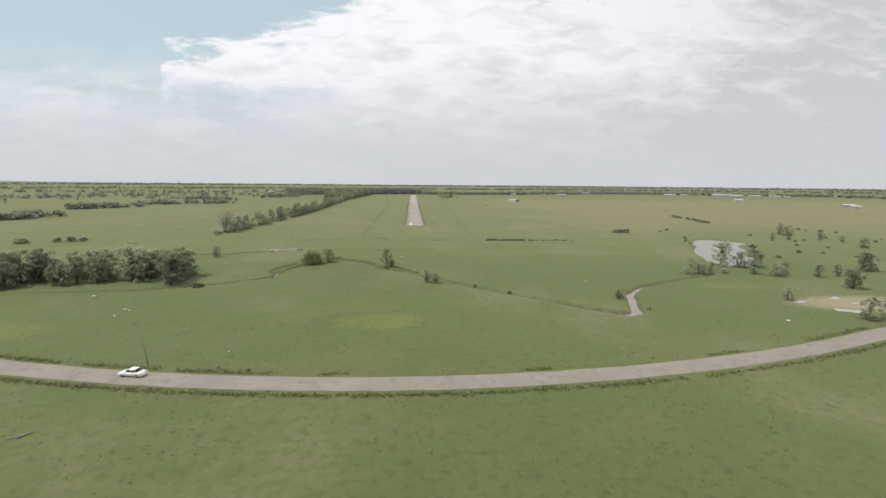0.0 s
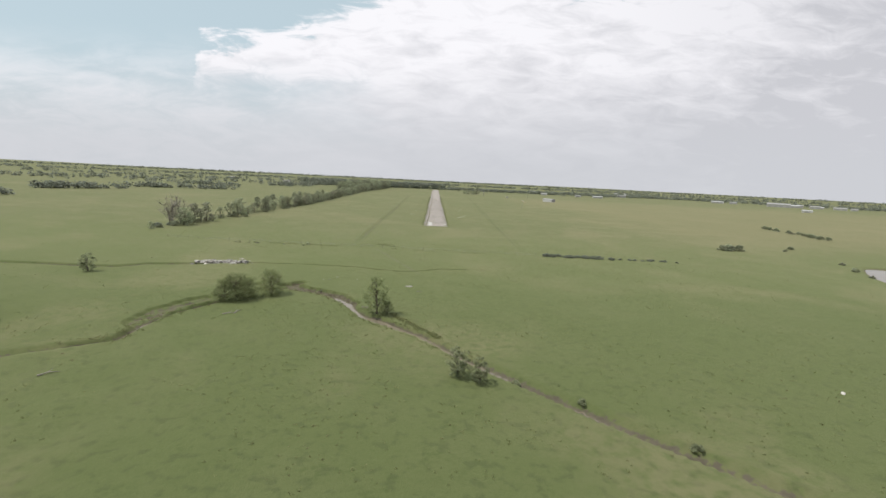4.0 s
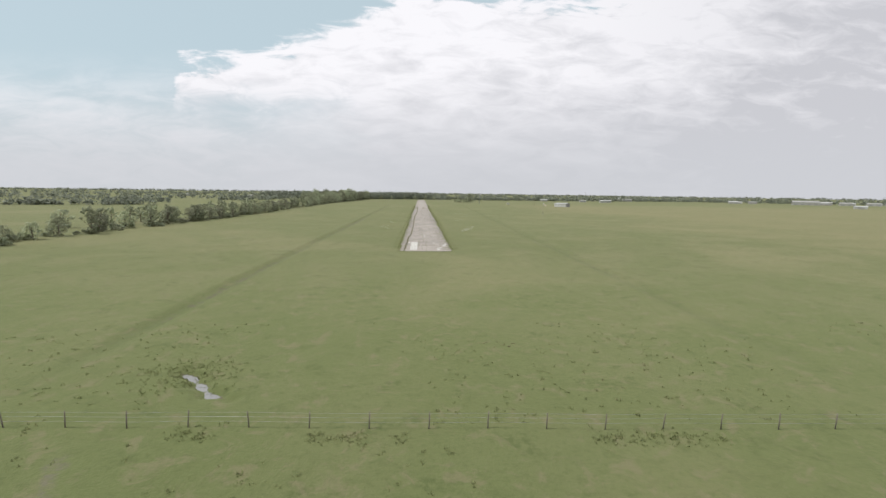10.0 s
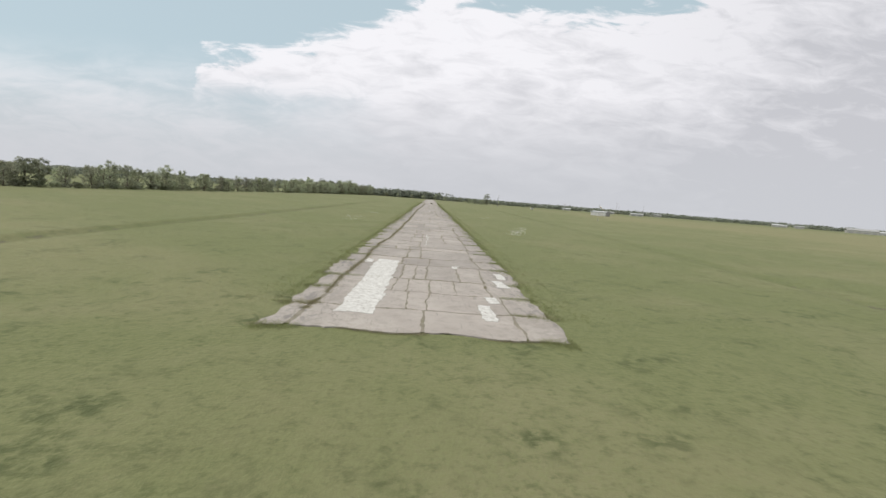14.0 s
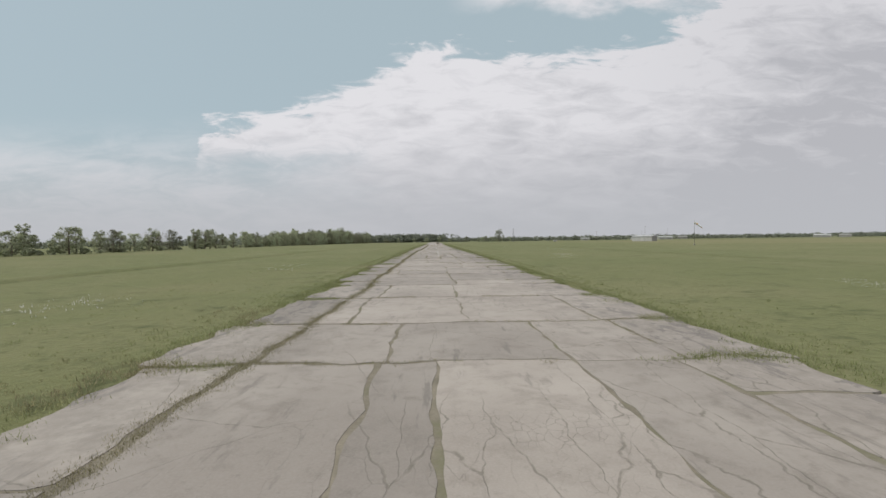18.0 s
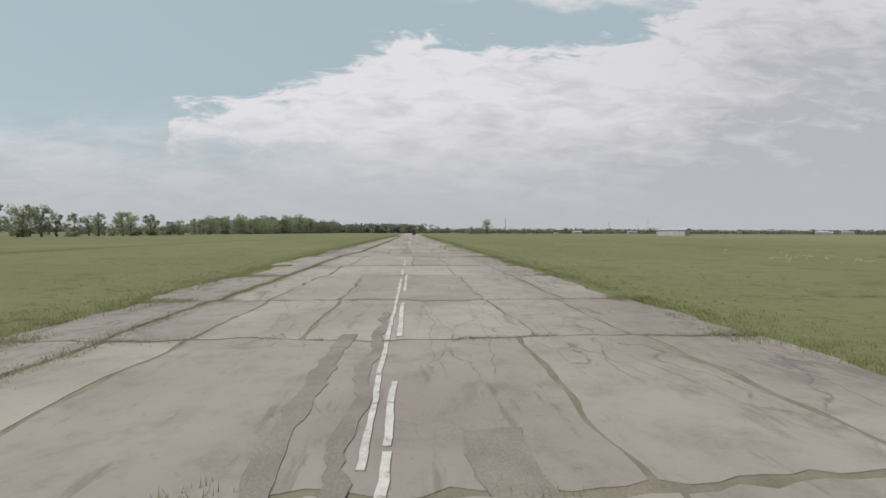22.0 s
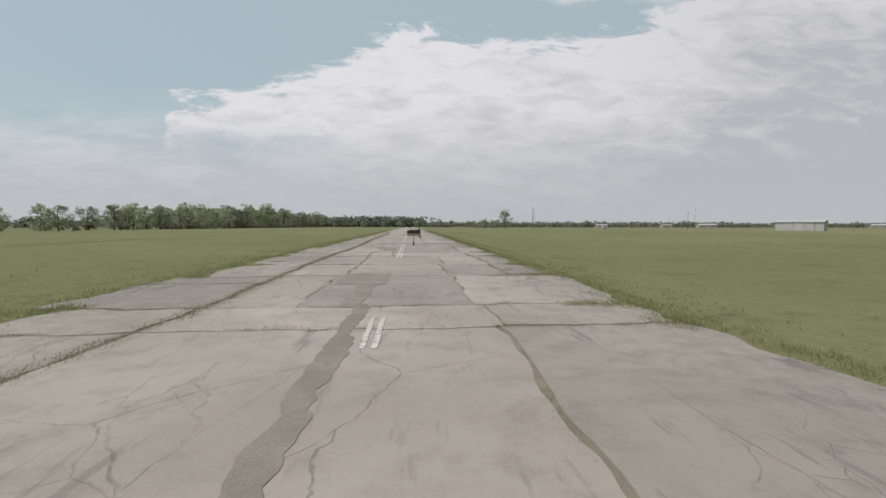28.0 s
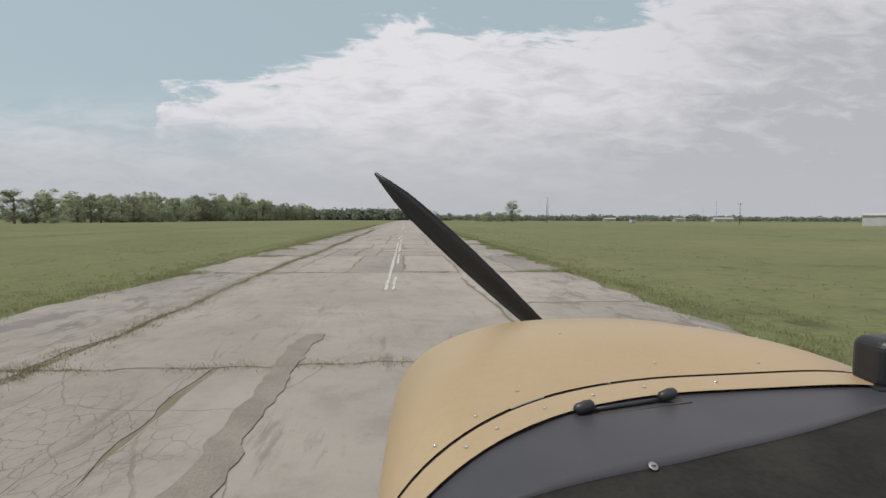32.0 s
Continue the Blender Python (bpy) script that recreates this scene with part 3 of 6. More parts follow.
def near_line(px, py, line, values=None):
    """Distance of each point from a polyline, and the value there."""
    best, val = np.full(px.shape, 1e9), np.zeros(px.shape)
    for i in range(len(line) - 1):
        (ax, ay), (bx, by) = line[i], line[i + 1]
        dx, dy = bx - ax, by - ay
        k = np.clip(((px - ax) * dx + (py - ay) * dy) / (dx * dx + dy * dy), 0, 1)
        d = np.hypot(px - ax - k * dx, py - ay - k * dy)
        if values is not None:
            val = np.where(d < best, values[i] * (1 - k) + values[i + 1] * k, val)
        best = np.minimum(best, d)
    return best, val


def ripple(px, py, seed, scale):
    """Smooth random relief from a few turned waves."""
    rng = np.random.default_rng(seed)
    z = np.zeros(px.shape)
    for _ in range(9):
        a, ph, k = rng.uniform(0, 2 * math.pi), rng.uniform(0, 6.28), scale * rng.uniform(0.5, 1.8)
        z += np.sin((px * math.cos(a) + py * math.sin(a)) * k + ph)
    return z / 5.0


def smooth01(v, lo, hi):
    k = np.clip((v - lo) / (hi - lo), 0, 1)
    return k * k * (3 - 2 * k)


def road_y(x):
    return -294.0 + 0.0017 * np.minimum(np.abs(x), 110) ** 2 + np.maximum(np.abs(x) - 110, 0) * 0.31


def ground_height(px, py):
    z = 0.10 * ripple(px, py, 3, 0.05) + 0.05 * ripple(px, py, 4, 0.35)
    far = np.hypot(px, py - 200)
    z += smooth01(far, 1200, 4200) * (8 + 5 * ripple(px, py, 5, 0.0022))
    flat = smooth01(np.abs(px), 9.0, 16.0) + (1 - smooth01(py, -10, -3)) + smooth01(py, 925, 945)
    z = z * np.clip(flat, 0, 1) - 0.04
    z *= smooth01(np.abs(py - road_y(px)), 4.0, 8.0)
    for base, slope, deep in ((-35.6, -0.015, 0.45), (40.0, 0.03, 0.30)):
        off = np.abs(px - base - slope * py + 0.5 * ripple(px, py, 15, 0.09))
        z -= deep * (1 - smooth01(off, 0.3, 2.2)) * smooth01(py, -95, -60) * (1 - smooth01(py, 420, 560))
    d, w = near_line(px, py, CREEK, WET)
    bank = 0.62 * w + 0.05 + 0.26 * ripple(px, py, 6, 0.6) + 0.10 * ripple(px, py, 16, 2.1)
    cut = (0.78 + 0.5 * np.clip(w, 0, 1) + 0.14 * (1 - smooth01(px, -52, -46))) * (1 - smooth01(d, np.maximum(bank, 0.12), np.maximum(bank, 0.2) + 1.15))
    d, _ = near_line(px, py, SCARP)
    scarp = (0.95 + 0.34 * ripple(px, py, 8, 2.4)) * (1 - smooth01(d + 0.5 * ripple(px, py, 9, 0.9) + 0.28 * ripple(px, py, 12, 2.6), 1.25, 1.6))
    d, _ = near_line(px, py, BENCH)
    scarp = np.maximum(scarp, (0.58 + 0.22 * ripple(px, py, 17, 2.2)) * (1 - smooth01(d + 0.5 * ripple(px, py, 13, 1.2), 2.0, 2.5)))
    z -= np.maximum(cut, scarp)
    d, _ = near_line(px, py, DITCH)
    z -= (0.95 + 0.2 * ripple(px, py, 11, 0.5)) * (1 - smooth01(d + 0.22 * ripple(px, py, 10, 0.7), 0.04 + 0.6 * smooth01(-px, 62, 76), 0.42 + 1.1 * smooth01(-px, 62, 76)))
    d, _ = near_line(px, py, [(150, -170), (158, -150), (176, -124), (194, -100)])
    z -= 1.3 * (1 - smooth01(d + 4.0 * ripple(px, py, 7, 0.13), 9.0, 15.0))
    d, _ = near_line(px, py, [(-23, -85), (-20.6, -87.2), (-18.6, -89.4), (-16.6, -90.2)])
    z -= 0.55 * (1 - smooth01(d + 0.55 * ripple(px, py, 14, 1.9), 0.0, 1.3))
    return z


def build_ground():
    gx, gy = spread(-96, 206, 1.0, -4400, 4400, 1.22), spread(-260, -86, 1.0, -2500, 4600, 1.2)
    gx = np.unique(np.round(np.concatenate([gx[(gx < -60) | (gx > 8)], np.arange(-60, 8.1, 0.33)]), 3))
    gy = np.concatenate([gy[(gy < -206) | (gy > -130)], np.arange(-206, -129.9, 0.4), np.arange(-95, -81, 0.4)])
    gy = np.unique(np.round(np.concatenate([gy, np.arange(-310, -262, 2.2), np.arange(-80, 960, 13.0)]), 3))
    px, py = np.meshgrid(gx, gy)
    pz = ground_height(px, py)
    nx, ny = len(gx), len(gy)
    verts = np.stack([px.ravel(), py.ravel(), pz.ravel()], 1)
    i = (np.arange(ny - 1)[:, None] * nx + np.arange(nx - 1)[None, :]).ravel()
    faces = np.stack([i, i + 1, i + nx + 1, i + nx], 1)
    me = mesh("ground", verts.tolist(), faces.tolist(), PASTURE, True)
    tagged(new("ground", me), "rolling green pasture with straw-coloured and darker patches", "grassland", kind="structure")


build_ground()


def ribbon(line, widths, z, step=1.5):
    """A strip of quads along a polyline."""
    verts, faces = [], []
    pts = []
    for i in range(len(line) - 1):
        a, b = Vector(line[i]), Vector(line[i + 1])
        n = max(1, int((b - a).length / step))
        for k in range(n):
            pts.append((a.lerp(b, k / n), widths[i] + (widths[i + 1] - widths[i]) * k / n))
    pts.append((Vector(line[-1]), widths[-1]))
    for i, (p, w) in enumerate(pts):
        d = (pts[min(i + 1, len(pts) - 1)][0] - pts[max(i - 1, 0)][0]).normalized()
        n = Vector((-d.y, d.x))
        for s in (-1, 1):
            q = p + n * s * w
            verts.append((q.x, q.y, z))
    for i in range(len(pts) - 1):
        faces.append((2 * i, 2 * i + 1, 2 * i + 3, 2 * i + 2))
    return verts, faces


tagged(new("stream", mesh("stream", *ribbon(CREEK, [w + 0.75 for w in WET], -0.86), WATER)), "shallow muddy brown stream winding between eroded banks", "stream", kind="structure")
tagged(new("pond", mesh("pond", *ribbon([(143, -182), (158, -150), (176, -124), (200, -92)], [17, 17, 17, 17], -0.72), WATER)), "small pale stock pond in the pasture", "pond", kind="structure")
tagged(new("puddle", mesh("puddle", *ribbon([(-23.8, -84.3), (-20.6, -87.2), (-18.6, -89.4), (-15.8, -90.5)], [1.5, 1.5, 1.9, 1.5], -0.49), SKY_PUDDLE)), "narrow wet puddle in the grass", "puddle", kind="structure")


def build_road():
    xs = np.concatenate([np.arange(-900, -160, 30), np.arange(-160, 160, 2.0), np.arange(160, 900, 30)])
    verts, faces = [], []
    across = [(-3.1, -0.08), (-2.5, 0.05), (-1.3, 0.10), (0, 0.13), (1.3, 0.10), (2.5, 0.05), (3.1, -0.08)]
    for x in xs:
        for o, z in across:
            o2 = o + (0.3 * wob(x, o + 9, 0.21) if abs(o) > 2.2 else 0)
            verts.append((x, float(road_y(x)) + o2, z))
    n = len(across)
    for i in range(len(xs) - 1):
        for k in range(n - 1):
            faces.append((i * n + k, (i + 1) * n + k, (i + 1) * n + k + 1, i * n + k + 1))
    tagged(new("road", mesh("road", verts, faces, GRAVEL, True)), "pale unpaved gravel road crossing the pasture", "road", kind="structure")


build_road()


# ---------- trees ----------
def leaf_cloud(rng, centres, radii, per, size):
    """Many small leaf faces gathered in clumps."""
    n = len(centres) * per
    c, r = np.repeat(np.array(centres), per, 0), np.repeat(np.array(radii), per)[:, None]
    d = rng.normal(size=(n, 3))
    d /= np.linalg.norm(d, axis=1)[:, None]
    p = c + d * r * rng.uniform(0.55, 1.0, (n, 1)) * np.array([1, 1, 0.8])
    # most leaves turn their face outwards and up to the light
    face = d * 0.6 + np.array([0, 0, 0.9]) + rng.normal(size=(n, 3)) * 0.5
    a = np.cross(face, rng.normal(size=(n, 3)))
    a /= np.linalg.norm(a, axis=1)[:, None] + 1e-9
    b = np.cross(face, a)
    b /= np.linalg.norm(b, axis=1)[:, None] + 1e-9
    s = size * rng.uniform(0.6, 1.4, (n, 1))
    quad = np.stack([p - a * s, p - b * s * 0.6, p + a * s, p + b * s * 0.6], 1)
    return quad.reshape(-1, 3).tolist(), np.arange(4 * n).reshape(-1, 4).tolist()


def crown_parts(seed, height, width, clumps, per, size, base=0.28, lean=0.0):
    rng = np.random.default_rng(seed)
    cs, rs = [], []
    for _ in range(clumps):
        h = rng.uniform(base, 1.0)
        girth = math.sin(math.pi * min(1.0, 0.20 + 0.72 * (h - base) / (1 - base))) ** 0.7
        a, q = rng.uniform(0, 2 * math.pi), math.sqrt(rng.uniform(0.05, 1)) * girth
        cs.append((math.cos(a) * q * width * 0.5 + lean * h, math.sin(a) * q * width * 0.5, h * height * 0.93))
        rs.append(width * rng.uniform(0.07, 0.18))
    return rng, cs, rs


def build_tree(name, seed, height, width, clumps=34, per=58, size=0.26, base=0.28, leaf=LEAF, label="", category="tree", group="", bare=False):
    """A tapered trunk with limbs and, unless bare, a crown of leaf clumps."""
    root = empty(name, (0, 0, -500), label, category, group)
    rng, cs, rs = crown_parts(seed, height, width, clumps, per, size, base)
    r0, fat = height * (0.016 if bare else 0.022), 1.35 if bare else 1.0
    bend = [(rng.uniform(-0.04, 0.04) * height * k, rng.uniform(-0.04, 0.04) * height * k, height * 0.8 * k) for k in (0, 0.25, 0.5, 0.75, 1)]
    verts, faces = tube([(0, 0, -0.3), *bend[1:]], [r0 * 1.5, r0, r0 * 0.75, r0 * 0.5, r0 * 0.2], 7)
    limbs = list(range(0, len(cs), 3)) if not bare else list(range(len(cs)))
    lv, lf = [], []
    for i in limbs:
        c = Vector(cs[i])
        k = min(0.9, max(0.18, c.z / height - rng.uniform(0.15, 0.32)))
        start = Vector((np.interp(k * height, [b[2] for b in bend], [b[0] for b in bend]), np.interp(k * height, [b[2] for b in bend], [b[1] for b in bend]), k * height * 0.8))
        mid = start.lerp(c, 0.55) + Vector(rng.normal(size=3).tolist()) * 0.03 * height
        v, f = tube([start, mid, c], [r0 * 0.45 * fat, r0 * 0.27 * fat, r0 * 0.07 * fat], 5)
        lf += [tuple(q + len(lv) for q in face) for face in f]
        lv += v
        if bare:
            for _ in range(6):
                e = c + Vector(rng.normal(size=3).tolist()) * 0.085 * height
                v, f = tube([mid.lerp(c, 0.6), e], [r0 * 0.26, r0 * 0.09], 4)
                lf += [tuple(q + len(lv) for q in face) for face in f]
                lv += v
    wood = DEADWOOD if bare else BARK
    part("trunk", mesh("trunk", verts, faces, wood, True), root)
    part("branchwork", mesh("branchwork", lv, lf, wood, True), root)
    if not bare:
        part("crown", mesh("crown", *leaf_cloud(rng, cs, rs, per, size), leaf), root)
    return root


def build_bush(seed, height, width, label, leaf=LEAF, group=""):
    root = empty("bush", (0, 0, -500), label, "bush", group)
    rng = np.random.default_rng(seed)
    cs, rs, sv, sf = [], [], [], []
    for _ in range(20):
        a, q = rng.uniform(0, 6.28), math.sqrt(rng.uniform(0, 1))
        z = height * rng.uniform(0.18, 0.95) * (1 - 0.55 * q)
        cs.append((math.cos(a) * q * width * 0.45, math.sin(a) * q * width * 0.45, z))
        rs.append(width * rng.uniform(0.10, 0.2))
    for i in range(0, 20, 2):
        v, f = tube([(rng.uniform(-0.2, 0.2), rng.uniform(-0.2, 0.2), -0.2), cs[i]], [0.04, 0.012], 4)
        sf += [tuple(q + len(sv) for q in face) for face in f]
        sv += v
    part("stem", mesh("stem", sv, sf, BARK), root)
    part("foliage", mesh("foliage", *leaf_cloud(rng, cs, rs, 62, 0.17), leaf), root)
    return root


def drop(ob):
    for o in (*ob.children_recursive, ob):
        bpy.data.objects.remove(o)


def on_ground(x, y):
    return float(ground_height(np.array([x]), np.array([y]))[0])


def plant(proto, x, y, scale, rng, label=""):
    m = pose(x, y, on_ground(x, y) - 0.05, rng.uniform(-2, 2), rng.uniform(-2, 2), rng.uniform(0, 360)) @ Matrix.Diagonal((scale * rng.uniform(0.9, 1.12), scale * rng.uniform(0.9, 1.12), scale, 1))
    ob = copy_thing(proto, m)
    ob.matrix_world = m
    if label:
        ob["label"] = label
    return ob


HEDGE = "trees of the field hedgerow"
tall = [build_tree("tree", s, h, w, c, 46, 0.25, b, label="full green broadleaf tree in the hedgerow beside the field", group=HEDGE)
        for s, h, w, c, b in ((11, 10, 7.5, 48, 0.06), (12, 11, 7, 50, 0.10), (13, 9, 8.5, 52, 0.05), (14, 12, 8, 54, 0.12), (15, 10, 6, 42, 0.08))]
airy = [build_tree("tree", s, h, w, c, 44, 0.24, b, label="open-crowned green tree with bare lower trunk in the hedgerow", group=HEDGE)
        for s, h, w, c, b in ((31, 10.5, 8.5, 66, 0.10), (32, 10, 7.5, 58, 0.12), (33, 12, 9.5, 76, 0.15))]
pale = build_tree("tree", 16, 9, 7.5, 62, 44, 0.22, 0.05, leaf=LEAF_PALE, label="pale grey-green tree with thin foliage in the hedgerow", group=HEDGE)
bare = build_tree("dead_tree", 17, 9, 8, 26, base=0.35, label="bare grey dead tree with crooked limbs in the hedgerow", bare=True, group=HEDGE)
willow = build_tree("willow", 19, 8.5, 8.5, 130, 58, 0.13, 0.01, leaf=LEAF_BRIGHT, label="spreading light green willow bush by the stream")
bank_tree = build_tree("tree", 24, 9.5, 7.0, 54, 52, 0.21, 0.10, leaf=LEAF_NEAR, label="leafy green tree on the bank of the stream")
slender = build_tree("tree", 26, 9.5, 6.2, 74, 46, 0.16, 0.16, leaf=LEAF_BRIGHT, label="slender airy tree on the bank of the stream")
bank_bush = build_bush(25, 2.4, 3.6, "small bush on the bank of the stream", LEAF_NEAR)
bush = build_bush(21, 2.6, 4.0, "rounded dark green bush in the pasture")
shrub = build_bush(22, 1.2, 2.2, "low ragged shrub along the old fence line", LEAF_PALE)
thicket = build_bush(23, 1.5, 4.6, "dense dark thicket along the ditch", HAZED_LEAF)


def hedgerow():
    rng = np.random.default_rng(5)
    for x, y, k, p in ((-131, -70, 0.4, 2), (-130, -55, 1.85, "bare"), (-127, -50, 1.05, 2), (-131, -46, 1.6, "bare"), (-133, -52, 1.3, "bare"), (-128, -38, 1.15, "pale"), (-126, -30, 1.2, "pale"), (-126, -22, 0.3, 2), (-127, -12, 0.72, 0)):
        plant(bare if p == "bare" else pale if p in ("pale", None) else tall[p], x, y, k, rng)
    for i in range(9):
        plant(thicket if i % 2 else bush, -131 + rng.normal(0, 2.5), -64 + 4.4 * i + rng.normal(0, 1), rng.uniform(0.7, 1.3), rng, "grey-green brush under the dead trees of the hedgerow")
    y = -2.0
    while y < 900:
        near, gappy = y < 330, 215 < y < 525
        x = -127 + rng.normal(0, 1.6) + 6 * math.sin(y * 0.008)
        p = pale if rng.random() < 0.14 else airy[rng.integers(3)] if gappy and rng.random() < 0.35 else tall[rng.integers(5)]
        plant(p, x, y, rng.uniform(0.6, 0.95) if y < 30 else rng.uniform(0.78, 1.12 if gappy else 1.02) * (1 + 0.95 * min(1, max(0, (y - 470) / 180))), rng)
        if y > 60 and rng.random() < (0.5 if gappy else 0.8):
            plant(tall[rng.integers(5)], x - rng.uniform(8, 26), y + rng.uniform(-5, 5), rng.uniform(0.7, 0.95), rng)
        if y > 525:
            for _ in range(2):
                plant(tall[rng.integers(5)], x - rng.uniform(10, 55), y + rng.uniform(-6, 6), rng.uniform(0.72, 0.95) * (1 + 1.1 * min(1, max(0, (y - 460) / 180))), rng)
        for _ in range(1 if gappy or y < 20 else 2):
            plant(bush, x + rng.uniform(-4, 4), y + rng.uniform(-1, 7), rng.uniform(0.6, 1.1 if gappy else 1.35), rng, "green undergrowth bush at the foot of the hedgerow")
        y += rng.uniform(6.0, 11.5) if near else rng.uniform(8, 14)
        if gappy and rng.random() < 0.2:
            y += rng.uniform(4, 10)
    plant(tall[3], 86.8, 666, 1.5, rng, "tall lone tree near the end of the runway")
    for x, y, k in ((60, 676, 0.75), (65, 671, 0.85), (70, 676, 0.9), (76, 670, 0.8), (81, 674, 0.95), (92, 672, 0.5)):
        plant(tall[rng.integers(5)], x, y, k, rng, "broadleaf tree in the clump beside the runway")
    for y in (268, 275):
        plant(bare, -125, y, 1.05, rng)
    for x, y in ((100, 850), (80, 880), (60, 900), (135, 860), (30, 935), (10, 945), (-15, 940), (-40, 945), (-70, 935), (-95, 940)):
        plant(tall[rng.integers(5)], x, y, rng.uniform(0.8, 1.1), rng, "broadleaf tree behind the end of the runway")


hedgerow()


def stream_trees():
    rng = np.random.default_rng(6)
    label = "leafy tree by the stream casting a short shadow"
    for x, y, k, p in ((-44.8, -177.8, 0.76, 9), (-43.0, -175.2, 0.60, 9), (-47.0, -178.4, 0.62, 9), (-39.2, -171.6, 0.74, 9), (-12.6, -183.0, 0.86, 5), (-10.4, -183.2, 0.36, 9),
                       (3.3, -212, 0.5, 0), (6.5, -214, 0.42, 2), (63, -238, 0.35, 4), (-94.0, -156, 0.55, 1)):
        plant(willow if p == 9 else slender if p == 5 else bank_tree, x, y, k, rng, label)
    for x, y, k in ((12, -213, 0.5), (20, -219, 0.35), (30, -229, 0.4), (-74, -218, 1.0), (66, -250, 0.4)):
        plant(bank_bush, x, y, k, rng)
    for x, y, k in ((-34.5, -162.6, 0.3), (-29.0, -164.6, 0.35)):
        plant(shrub, x, y, k, rng, "low ragged shrub on the bank of the stream")
    label = "broadleaf tree in the small pasture wood"
    for i in range(64):
        q = rng.uniform(0, 1)
        x, y = -84 - 95 * q + rng.normal(0, 2), -208 - 10 * q + rng.uniform(-8, 9) + 8 * math.sin(q * 6)
        plant(bank_tree if i % 5 < 3 else tall[rng.integers(5)] if i % 5 == 3 else pale, x, y, rng.uniform(0.75, 1.3), rng, label)
    label = "tree at the edge of the stock pond"
    for x, y, k, p in ((137, -181, 1.05, 3), (148, -187, 0.95, None), (109.6, -201, 0.7, 0), (114, -200, 0.6, 2), (120, -199, 0.55, 4), (125, -200, 0.5, 0), (141, -188, 0.8, None), (136, -202, 0.6, 1), (142, -206, 0.6, 2), (147, -204, 0.55, 0),
                       (158, -208, 0.5, 1), (168, -206, 0.5, 4), (192, -197, 0.8, 0), (196, -190, 0.7, 2), (153, -226, 0.6, 3), (120.8, -262, 0.65, 0), (127, -262, 0.7, 1), (161, -190, 0.35, 4), (268, -62, 0.85, 0), (276, -60, 0.8, 2), (232, -98, 0.5, 3)):
        plant(pale if p is None else tall[p], x, y, k, rng, label)
    for i in range(16):
        plant(bush, 152 + rng.uniform(-5, 5), -52 + rng.uniform(-2, 2), rng.uniform(1.2, 1.7), rng, "bush in the grey-green clump in the field") if i < 5 else \
            plant(shrub, 190 + rng.uniform(-60, 130), -150 + rng.uniform(-60, 110), rng.uniform(0.8, 1.8), rng, "scattered shrub in the far pasture")
    for i in range(24):
        q = i / 23
        plant(bush if i % 3 == 0 or i > 18 else shrub, 286 - 15 * q * q + rng.normal(0, 1.5), 106 - 80 * q + rng.normal(0, 1.5), rng.uniform(0.8, 1.3), rng, "shrub in the row across the dry field")
    for i in range(20):
        plant(thicket, 45 + 2.8 * i + rng.normal(0, 0.8), -97.2 - 0.01 * i + rng.normal(0, 0.7), rng.uniform(0.6, 0.95) if i < 10 else rng.uniform(0.35, 0.6), rng)
    for x, y in ((-198, -102), (-204, -104), (-193, -100), (-217, -111), (-221, -110)):
        plant(bush, x, y, rng.uniform(1.0, 1.5), rng, "bush standing in the open pasture")
    plant(bush, -52.5, -94.0, 0.42, rng, "single dark bush beside the old fence")
    for x, y, k in ((257, -133, 0.7), (262, -130, 0.55), (268, -95, 0.5), (270, -108, 0.5), (246, -95, 0.55), (153, -227, 0.7), (189, -197, 0.85), (116, -241, 0.45)):
        plant(tall[rng.integers(5)], x, y, k, rng, "tree standing in the far pasture")
    for i in range(26):
        plant(shrub if i % 2 else bush, rng.uniform(170, 330), rng.uniform(-190, -20), rng.uniform(0.5, 1.1), rng, "scattered shrub in the far pasture")
    for i in range(8):
        plant(shrub, rng.uniform(-110, -50), -96.5 + rng.normal(0, 0.8), rng.uniform(0.2, 0.42), rng)
    for i in range(7):
        x = rng.uniform(-75, 70)
        plant(shrub, x, float(road_y(x)) + 4.8 + rng.uniform(-0.7, 1.0), rng.uniform(0.2, 0.4), rng, "low shrub on the verge of the gravel road")


stream_trees()


